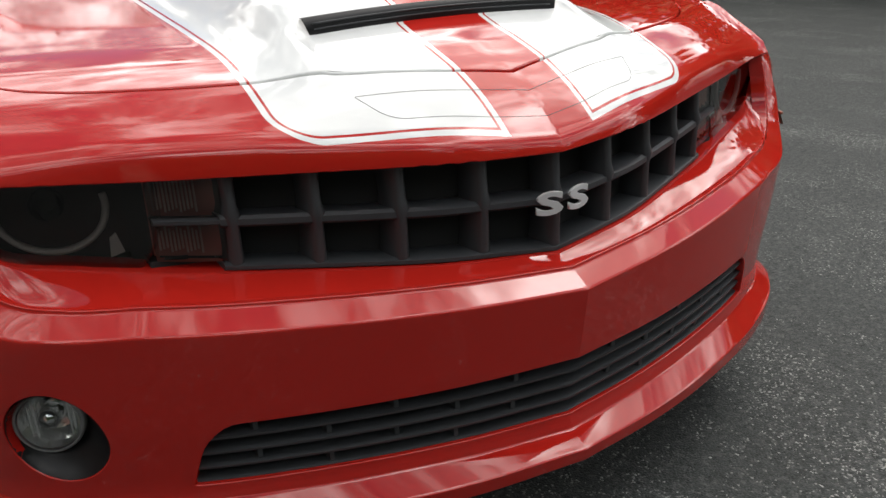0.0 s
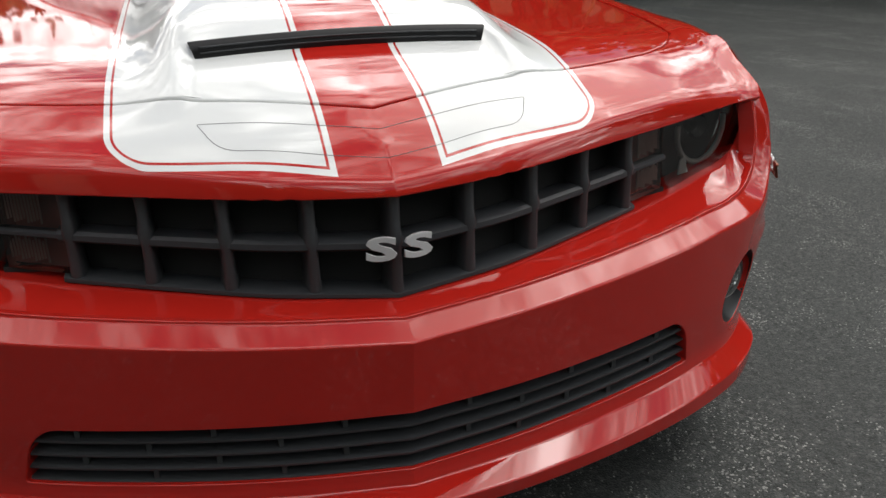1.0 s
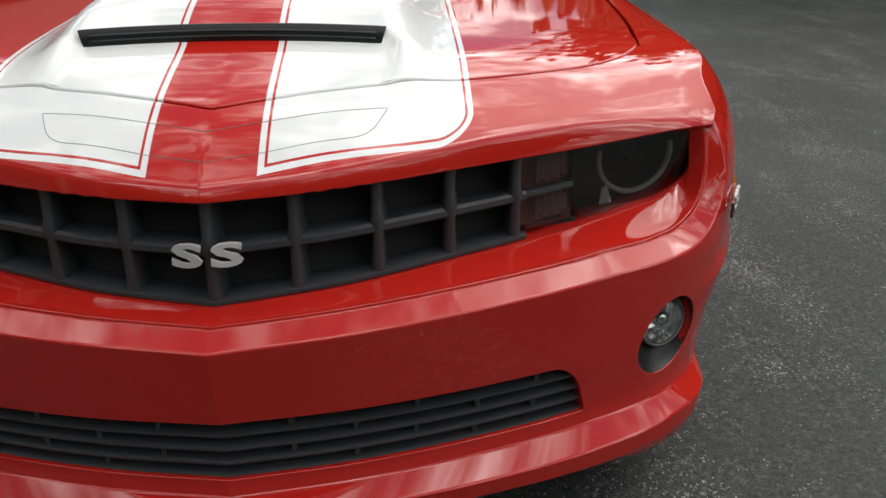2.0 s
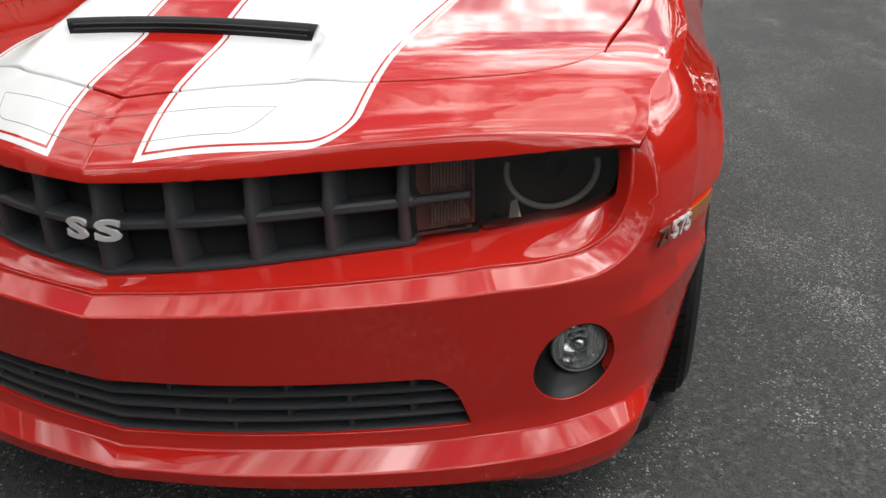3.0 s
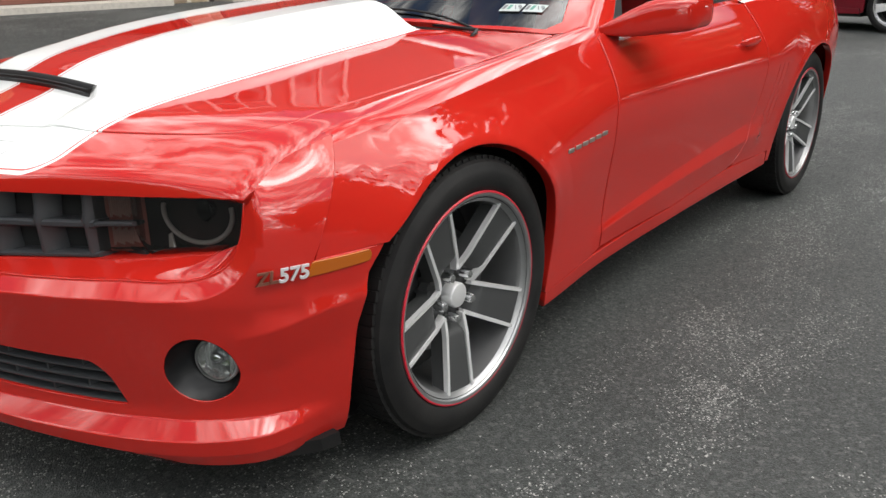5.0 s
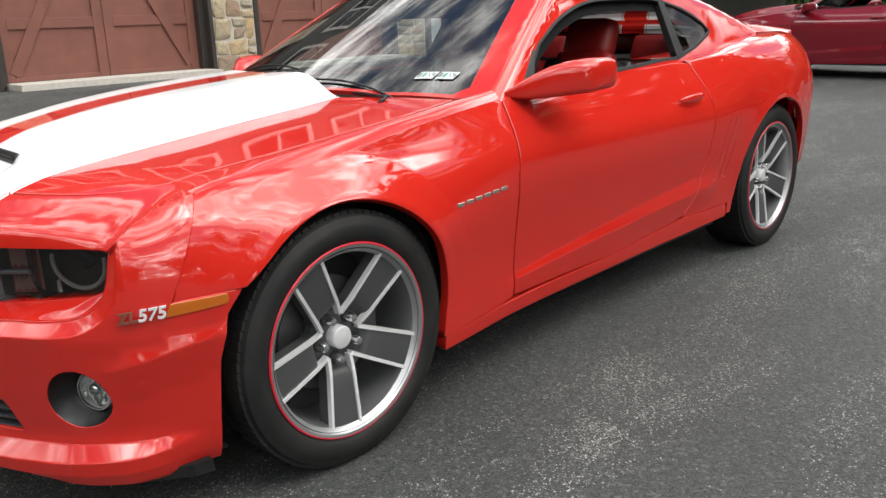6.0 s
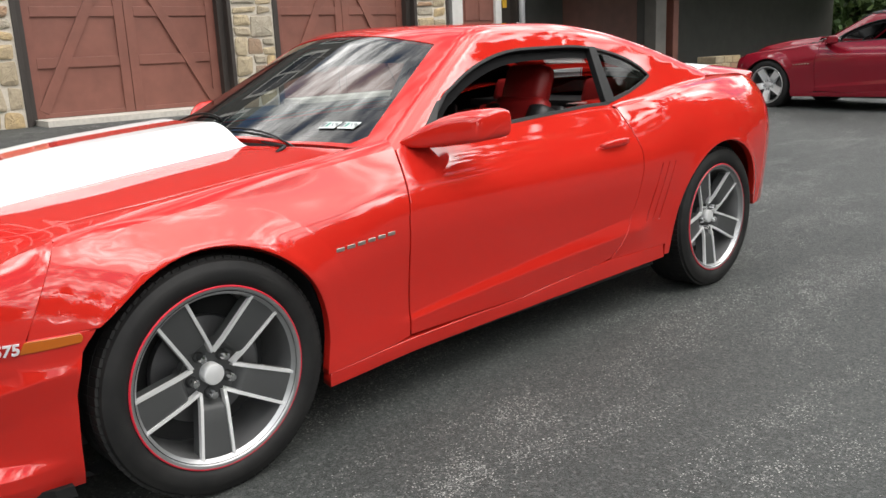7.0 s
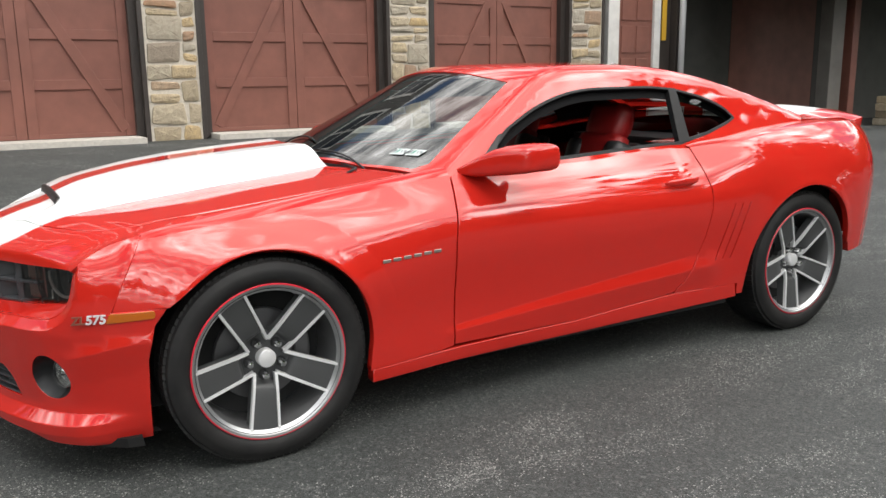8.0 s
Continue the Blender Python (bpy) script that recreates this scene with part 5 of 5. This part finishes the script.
        o, u1, v1 = [Vector([float(q) for q in sticker(*p, .003)]) for p in ((.77, .48), (.97, .48), (.77, .9))]
        ax = (u1 - o).normalized()
        nz = ax.cross(v1 - o).normalized()
        words("printed_year", "19", .029, .0004, M["ink"], st, Matrix.Translation(o) @ Matrix((ax, nz.cross(ax), nz)).transposed().to_4x4(), "dark printed year")
    # roof aerial fin
    fin = prism("aerial_fin", [(-.07, 0), (.075, 0), (.068, .030), (.05, .056), (.035, .060), (-.01, .030)], .016, M["grey_plastic"], car, "grey shark fin aerial", Matrix.Translation((-.008, 2.34, float(top(0, 2.34)) - .010)) @ LEFT, .004)


def build_cabin(car):
    def seat(x, y, rear=False):
        k = .85 if rear else 1.0
        c = new("seat")
        c.parent = car
        c.location = (x, y, 0)
        lean = radians(-20)
        bm = bmesh.new()
        add_box(bm, -.20, .20, -.45, .08, .40, .56, .05)
        part("cushion", bm, M["red_leather"], c, "", True)
        m = Matrix.Translation((0, .10, .52)) @ Matrix.Rotation(lean, 4, 'X')
        bm = bmesh.new()
        add_box(bm, -.15, .15, -.06, .05, 0, .54 * k, .045, m)
        part("backrest", bm, M["red_leather"], c, "red leather centre", True)
        for e in (-1, 1):
            bm = bmesh.new()
            add_box(bm, e * .14 - .055, e * .14 + .055, -.085, .06, .0, .50 * k, .045, m)
            part("bolster", bm, M["black_leather"] if not rear else M["red_leather"], c, "black leather bolster", True)
        bm = bmesh.new()
        add_box(bm, -.215, .215, .03, .085, .02, .52 * k, .03, m)
        part("seat_back", bm, M["black_leather"], c, "", True)
        bm = bmesh.new()
        add_box(bm, -.125, .125, -.055, .055, .50 * k, .70 * k, .05, m)
        part("headrest", bm, M["red_leather"], c, "red leather headrest", True)
        return c
    seat(.37, 1.72)
    seat(-.37, 1.72)
    seat(.33, 2.42, True)
    seat(-.33, 2.42, True)
    bm = bmesh.new()
    add_box(bm, -.72, .72, .66, 1.06, .62, .925, .05)
    part("dashboard", bm, M["black_leather"], car, "black dashboard", True)
    box("parcel_shelf", -.62, .62, 2.62, 3.0, .93, .965, M["black_leather"], car)
    box("console", -.10, .10, 1.0, 1.9, .35, .62, M["black_leather"], car, "", .03)
    pts = [(.37 + .18 * math.cos(a), 1.20 + .06 * math.sin(a), .86 + .17 * math.sin(a)) for a in np.linspace(0, 2 * math.pi, 32, endpoint=False)]
    sw = tube("steering_wheel", pts, .016, M["black_leather"], car, "black steering wheel", 8, True)
    box("hub", .30, .44, 1.18, 1.22, .82, .90, M["black_leather"], sw, "", .015)
    for sg in (1, -1):
        rows = []
        for z, o in ((.30, .10), (.60, .09), (.80, .075), (.93, .055), (.955, .03)):
            ys = np.linspace(.80, 2.12, 20)
            rows.append(np.stack([sg * (flank_x(ys, np.full(20, min(z, .94))) - o), ys, np.full(20, z)], -1))
        panel("door_card", strip(rows, flip=(sg > 0)), M["black_leather"], car, "black inner door trim")
    # headlining
    hl = [(.0, 1.14), (.50, 1.20), (.575, 1.45), (.585, 2.05), (.52, 2.38), (0, 2.40)]
    panel("headlining", patch(lambda x, y: (np.asarray(x, float), np.asarray(y, float), top(x, y) - .022), hl + [(-a, b) for a, b in hl[-2:0:-1]], (), .06, 0, flip=True), M["lining"], car)
    box("mirror_inside", -.11, .11, 1.02, 1.05, 1.20, 1.26, M["black"], car, "", .01)


M["halo"] = Mat("grey_ring", (0.52, 0.52, 0.50), 0.35).m
M["housing"] = Mat("lamp_housing", (0.045, 0.042, 0.042), 0.25).m
M["signal"] = Mat("signal_reflector", (0.48, 0.17, 0.14), 0.3, 0.2).m
M["bowl"] = Mat("lamp_reflector", (0.92, 0.92, 0.91), 0.14, 0.85).m
M["proj"] = Mat("projector_grey", (0.05, 0.055, 0.055), 0.15, 0.5).m
M["lampred"] = Mat("dark_red_lens", (0.07, 0.008, 0.008), 0.3).m
M["rib"] = Mat("pale_rib", (0.55, 0.36, 0.32), 0.3).m
M["grey_plastic"] = Mat("grey_plastic", (0.30, 0.30, 0.30), 0.4).m
M["sticker"] = Mat("sticker_paper", (0.50, 0.55, 0.54), 0.5).m
M["ink"] = Mat("grey_ink", (0.16, 0.17, 0.18), 0.6).m
M["ink2"] = Mat("green_ink", (0.10, 0.28, 0.22), 0.6).m
build_grille(car)
build_lamps(car)
build_flaps(car)
build_side(car)
build_cabin(car)

# ---------------------------------------------------------------- ground
def ground_z(x, y):
    hx = .62 * (1 - sstep(-6.5, -1.4, x)) * (1 - .6 * sstep(8.5, 15, y))
    hy = .15 * sstep(3.6, 11, y) * sstep(-14, -2, x)
    return np.maximum(hx, hy) + .3 * np.minimum(hx, hy)


def build_ground():
    def axis(lo, hi, far):
        near = np.linspace(lo, hi, 90)
        out = np.geomspace(1.5, far, 14)
        return np.r_[lo - out[::-1], near, hi + out]
    X, Y = axis(-8, 8, 900), axis(-6, 18, 900)
    gx, gy = np.meshgrid(X, Y)
    V = np.stack([gx, gy, ground_z(gx, gy)], -1).reshape(-1, 3)
    n = len(X)
    F = [(j * n + i, j * n + i + 1, (j + 1) * n + i + 1, (j + 1) * n + i) for j in range(len(Y) - 1) for i in range(n - 1)]
    ob = link_mesh("ground", V, F, M["asphalt"])
    tagged(ob, "dark worn asphalt driveway with pale scuffs", "ground", kind="structure")


build_ground()

# ---------------------------------------------------------------- garage
GX, BASE = -6.8, .64            # front of the stone piers; the doors' sill
PIERS = [1.59, 4.84, 8.02, -1.66, -4.91, -8.16]


def wall(name, label, x0, x1, y0, y1, z0, z1, mat):
    return tagged(box(name, x0, x1, y0, y1, z0, z1, mat), label, "wall", kind="structure")


def pier(name, yc):
    p = tagged(new(name), "stone-faced garage pier with mortar joints", "pier", kind="structure")
    h = .31
    box("core", GX - .42, GX - .016, yc - h, yc + h, BASE - .3, 3.3, M["mortar"], p)
    for e in (-1, 1):
        box("corner_trim", GX - .42, GX + .005, yc + e * h if e > 0 else yc - h - .055, yc + h + .055 if e > 0 else yc - h, BASE - .3, 3.3, M["brown_dark"], p, "dark brown corner board", .006)
    rng = random.Random(int(yc * 100))
    z = BASE - .04
    while z < 3.15:
        row = rng.uniform(.15, .30)
        y = yc - h + .012
        end = yc + h - .012
        while y < end - .06:
            w = min(rng.uniform(.18, .46), end - y)
            if end - (y + w) < .10:
                w = end - y
            parts = [(0, row)] if rng.random() < .65 or row < .18 else [(0, row * .48), (row * .52, row)]
            for a, b in parts:
                g = .011
                q = [(y + g, z + a + g), (y + w - g, z + a + g), (y + w - g, z + b - g), (y + g, z + b - g)]
                q = [(u + rng.uniform(-.022, .022), v + rng.uniform(-.020, .020)) for u, v in q]
                q = [(min(max(u, yc - h + .004), yc + h - .004), v) for u, v in q]
                o = rounded(q, rng.uniform(.02, .05), 3)
                c = o.mean(0)
                pr = rng.uniform(.008, .03)
                n = len(o)
                V = [(GX - .02, u, v) for u, v in o] + [(GX - .016 + pr * .8, c[0] + (u - c[0]) * .95, c[1] + (v - c[1]) * .95) for u, v in o] + [(GX - .016 + pr + rng.uniform(0, .01), c[0] + (u - c[0]) * .6, c[1] + (v - c[1]) * .6) for u, v in o] + [(GX - .016 + pr + .006, c[0], c[1])]
                F = [(k * n + i, k * n + (i + 1) % n, (k + 1) * n + (i + 1) % n, (k + 1) * n + i) for k in (0, 1) for i in range(n)] + [(2 * n + i, 2 * n + (i + 1) % n, 3 * n) for i in range(n)]
                link_mesh("stone", V, F, M["stone"], p, smooth=False)
            y += w
        z += row
    return p


def garage_door(name, y0, y1):
    x = GX - .22
    d = tagged(new(name), "closed brown panelled garage door with diagonal braces", "garage door", kind="structure")
    w = y1 - y0
    sec = .565
    for k in range(4):
        box("door_panel", x - .05, x, y0, y1, BASE + .05 + k * sec, BASE + .05 + (k + 1) * sec - .006, M["brown"], d, "", .003)
    st = .115
    ym = (y0 + y1) / 2
    for a, b in ((y0, y0 + st), (y1 - st, y1), (ym - st - .004, ym - .004), (ym + .004, ym + st + .004)):
        box("stile", x + .001, x + .022, a, b, BASE + .05, BASE + .05 + 4 * sec, M["brown"], d, "", .004)
    for k in range(5):
        zc = BASE + .05 + k * sec
        for a, b in ((y0 + st + .001, ym - st - .005), (ym + st + .005, y1 - st - .001)):
            box("rail", x + .001, x + .020, a, b, max(zc - .012, BASE + .05), zc + (.10 if 0 < k < 4 else .05), M["brown"], d, "", .004)
    # braces: one long board a side, rising to the middle
    for e in (-1, 1):
        p0 = Vector((x + .004, (y0 + st) if e < 0 else (y1 - st), BASE + .12))
        p1 = Vector((x + .004, ym + e * (st + .02), BASE + .05 + 3.1 * sec))
        v = p1 - p0
        ang = math.atan2(v.z, v.y)
        box("brace", 0, .024, 0, v.length, -.06, .06, M["brown"], d, "", .004, Matrix.Translation(p0) @ Matrix.Rotation(ang, 4, 'X'))
    tagged(box("sill_strip_" + name[-1], GX - .22, GX + .30, y0 - .02, y1 + .02, BASE - .25, BASE + .045, M["concrete"]), "pale concrete door sill", "sill", kind="structure")
    return d


def build_garage():
    for k, yc in enumerate(PIERS):
        pier(f"pier_{k + 1}", yc)
    ys = sorted(PIERS)
    for k, (a, b) in enumerate(zip(ys, ys[1:])):
        garage_door(f"door_{k + 1}", a + .375 + .07, b - .375 - .07)
        for e, y in ((1, a + .365), (-1, b - .365)):
            wall(f"jamb_{2 * k + (e > 0) + 1}", "dark brown painted door jamb", GX - .42, GX - .10, min(y, y + e * .085), max(y, y + e * .085), BASE, 3.0, M["brown_dark"])
    wall("wall_lintel", "dark brown beam over the garage doors", GX - .45, GX - .02, -8.6, 8.39, 2.98, 3.32, M["brown_dark"])
    wall("wall_upper", "grey sided upper wall of the garage", GX - .45, GX - .06, -8.6, 10.2, 3.33, 6.35, M["grey_wall"])
    k = 0
    for yc in (-4.5, -2.9, -1.3, .3, 1.9, 3.5, 5.1, 6.7):
        k += 1
        w = tagged(new(f"window_{k}"), "white-framed upper window of the garage", "window", kind="structure")
        box("pane", GX - .058, GX - .045, yc - .52, yc + .52, 4.35, 5.65, M["glass_dark"], w)
        for a, b, c, d in ((-.60, -.52, 4.25, 5.75), (.52, .60, 4.25, 5.75), (-.52, .52, 4.25, 4.35), (-.52, .52, 5.65, 5.75), (-.02, .02, 4.35, 5.65), (-.52, -.021, 4.98, 5.02), (.021, .52, 4.98, 5.02)):
            box("window_frame", GX - .057, GX - .01, yc + a, yc + b, c, d, M["white_trim"], w)
    wall("wall_back", "plain rear wall of the garage", GX - .80, GX - .46, -9, 10.0, 0, 6.35, M["grey_wall"])
    # entrance bay
    wall("wall_entry", "dark entry wall", GX - .45, GX - .16, 8.40, 10.0, 0, 3.3, M["brown_dark"])
    wall("trim_entry_1", "white door casing", GX - .15, GX - .05, 8.51, 8.74, .3, 3.0, M["white_trim"])
    wall("trim_entry_2", "white door casing", GX - .15, GX - .05, 9.52, 9.66, .3, 3.0, M["white_trim"])
    d = tagged(new("door_9"), "closed dark brown entry door", "door", kind="structure")
    box("leaf", GX - .15, GX - .10, 8.745, 9.515, .5, 2.75, M["brown"], d)
    for k in range(4):
        for a, b in ((8.83, 9.10), (9.16, 9.43)):
            box("door_panel", GX - .099, GX - .085, a, b, .65 + k * .52, 1.08 + k * .52, M["brown"], d, "", .006)
    tagged(box("wall_sign", GX - .15, GX - .13, 9.78, 9.88, 1.9, 3.0, M["yellow"]), "tall narrow yellow plate on the entry wall", "sign")
    dp = tagged(tube("downspout", [(GX + .05, 10.07, .25), (GX + .05, 10.07, 3.2)], .055, M["grey_plastic"]), "pale grey rain downspout on the garage corner", "downspout")
    wall("wall_corner", "dark brown corner of the garage", GX - .45, GX - .02, 10.005, 10.14, 0, 5.6, M["brown_dark"])
    # open bay under a roof
    for k, (a, b, c, nm) in enumerate(((10.16, 13.1, "grey_wall", "dark grey siding in the covered bay"), (13.11, 15.8, "brown", "brown panelled door in the covered bay"), (15.81, 16.6, "brown_dark", "dark brown wall in the covered bay"), (16.61, 26.6, "grey_wall", "dark grey siding in the covered bay"))):
        wall(f"wall_bay_{k + 1}", nm, GX - 1.75, GX - 1.5, a, b, -.2, 3.3, M[c])
    wall("wall_bay_side", "side wall of the covered bay", GX - 1.5, GX - .46, 10.02, 10.13, 0, 3.3, M["grey_wall"])
    tagged(box("ceiling_bay", GX - 1.75, GX + 1.7, 10.2, 26.6, 3.02, 3.25, M["brown_dark"]), "dark soffit over the covered bay", "ceiling", kind="structure")
    tagged(box("post", GX - .05, GX + .22, 13.92, 14.30, .0, 3.02, M["grey_trim"], None, "", .01), "grey painted square post of the covered bay", "post")
    tagged(box("post", GX - .05, GX + .15, 14.68, 14.88, .0, 3.02, M["brown"], None, "", .01), "brown painted post of the covered bay", "post")
    wall("wall_bay_upper", "grey sided upper wall", GX - .45, GX + .4, 10.2, 26.6, 3.26, 5.6, M["grey_wall"])
    # heap of squared stones by the bay
    sp = tagged(new("stone_stack"), "low stack of grey squared stones by the covered bay", "stone stack")
    rng = random.Random(4)
    for r_ in range(4):
        for k in range(3):
            y0 = 15.3 + k * .36 + (r_ % 2) * .08
            box("stone", GX + .30 + rng.uniform(0, .05), GX + .75, y0, y0 + .34, ground_z(-6.3, 15.5) + r_ * .145, ground_z(-6.3, 15.5) + r_ * .145 + .138, M["stone"], sp, "", .02)


build_garage()


# ---------------------------------------------------------------- trees beyond the building and behind the viewer
def tree(name, h, spread, n, seed, label, low=.3):
    rng = random.Random(seed)
    t = tagged(new(name), label, "tree")
    limbs = []
    bm_pts = [(0, 0, -.3), (.05, .02, h * .25), (-.03, .05, h * .5), (.04, 0, h * .8)]
    tube("trunk", bm_pts, [h * .028, h * .022, h * .015, h * .005], M["bark"], t, "", 8)
    for k in range(9):
        a = rng.uniform(0, 6.28)
        z0 = h * rng.uniform(low * .8, .7)
        r = spread * rng.uniform(.55, .95) * (1.1 - z0 / h * .6)
        e = (r * math.cos(a), r * math.sin(a), z0 + r * rng.uniform(.25, .7))
        tube("limb", [(0, 0, z0), (e[0] * .5, e[1] * .5, z0 + (e[2] - z0) * .6), e], [h * .010, h * .006, h * .002], M["bark"], t, "", 5)
        limbs.append((e, r))
    V, F = [], []
    for k in range(n):
        e, r = limbs[rng.randrange(len(limbs))]
        s = rng.random()**.5
        c = Vector((e[0] * s, e[1] * s, h * low + (e[2] - h * low) * s)) + Vector((rng.gauss(0, 1), rng.gauss(0, 1), rng.gauss(0, .8))) * spread * .22
        q = Euler((rng.uniform(0, 6.28), rng.uniform(0, 6.28), rng.uniform(0, 6.28))).to_matrix()
        w, l = h * .020 * rng.uniform(.6, 1.3), h * .034 * rng.uniform(.6, 1.3)
        b = len(V)
        for x, y, z in ((-l, 0, 0), (0, -w, w * .3), (l, 0, 0), (0, w, w * .3)):
            V.append(c + q @ Vector((x, y, z)))
        F.append((b, b + 1, b + 2, b + 3))
    tagged(link_mesh("crown", V, F, M["leaf"], t, "", None, False), kind="stuff")
    return t


t1 = tree("tree", 9.0, 3.6, 5200, 3, "leafy green tree beyond the end of the garage")
t1.location = (-8.0, 32.5, .1)
for x, y, k, a in ((-4.5, 35, 1.15, 50), (-11.5, 36, 1.2, 140), (0.5, 36, 1.3, 200), (5, 40, 1.4, 20), (-2, 32, .45, 80)):
    o = copy_thing(t1, pose(x, y, .1, 0, 0, a))
    o.scale = (k, k, k)
sh = tree("shrub", 4.2, 2.4, 4200, 12, "dense green shrub beyond the end of the garage", .06)
sh.location = (-6.2, 30.1, .05)
for x, y, k, a in ((-9.5, 31, 1.3, 40), (-3.0, 32, 1.2, 100), (-12.5, 31.5, 1.4, 10), (0.4, 33, 1.4, 170), (-7.8, 34.5, 1.9, 230), (4.0, 35, 1.6, 300), (-2.5, 36, 2.0, 60), (8.5, 36, 1.9, 20), (13, 38, 2.1, 90)):
    o = copy_thing(sh, pose(x, y, .05, 0, 0, a))
    o.scale = (k, k, k)
for x, y, k, a in ((-7, -11.5, 1.35, 70), (-3.5, -12.5, 1.5, 190), (0, -11.8, 1.3, 310), (3.5, -12.6, 1.4, 30), (7, -11.6, 1.2, 150), (10.5, -12.5, 1.3, 260)):
    o = tagged(copy_thing(sh, pose(x, y, .0, 0, 0, a)), "dense green shrub at the edge of the driveway")
    o.scale = (k, k, k)
for k_, y in enumerate(range(3, 25, 3)):
    o = tagged(copy_thing(sh, pose(13.5 + (k_ * 7 % 5) * .5, y, .0, 0, 0, 47 * k_)), "dense green shrub at the edge of the driveway")
    q_ = 1.55 + (k_ * 5 % 4) * .13
    o.scale = (q_, q_, q_)
t2 = tree("tree", 10.0, 4.2, 5200, 8, "tall green tree at the edge of the driveway", .10)
t2.location = (20, -3, 0)
for x, y, k, a in ((20, 4, 1.2, 60), (9.5, 15.5, 1.32, 110), (14.5, 20, 1.5, 300), (19, -14, .80, 220), (-9, -15, 1.0, 15), (-3, -16.5, 1.05, 130), (3, -15.5, .85, 75), (9, -16, .80, 250), (-15, -14, 1.2, 40), (14, -18, .90, 200)):
    o = copy_thing(t2, pose(x, y, 0, 0, 0, a))
    o.scale = (k, k, k)

# ---------------------------------------------------------------- the second car: same make, maroon, with a cloth top
def second_car():
    m = pose(-2.89, 12.36, .150, 0, 0, -97.7)
    c = copy_thing(car, m)
    tagged(c, "maroon convertible car with a black soft top", "car")
    swap = {M["paint"]: M["maroon"], M["striped"]: M["maroon"], M["pinred"]: M["silver"], M["gunmetal"]: M["silver"]}
    for o in c.children_recursive:
        if o.type != 'MESH':
            continue
        for s in o.material_slots:
            to = swap.get(s.material)
            if o.name.startswith(("headlining", "rear_window")):
                to = M["cloth"]
            if to is not None:
                s.link = 'OBJECT'
                s.material = to
    rf = [(0, 1.14), (.49, 1.19), (.60, 1.45), (.612, 2.05), (.60, 2.6), (.56, 2.98), (0, 3.05)]
    st = panel("soft_top", patch(lambda x, y: (np.asarray(x, float), np.asarray(y, float), top(x, y) + .012), rf + [(-a, b) for a, b in rf[-2:0:-1]], (), .05, .02, .006), M["cloth"], c, "black cloth folding roof")
    return c


maroon_car = second_car()
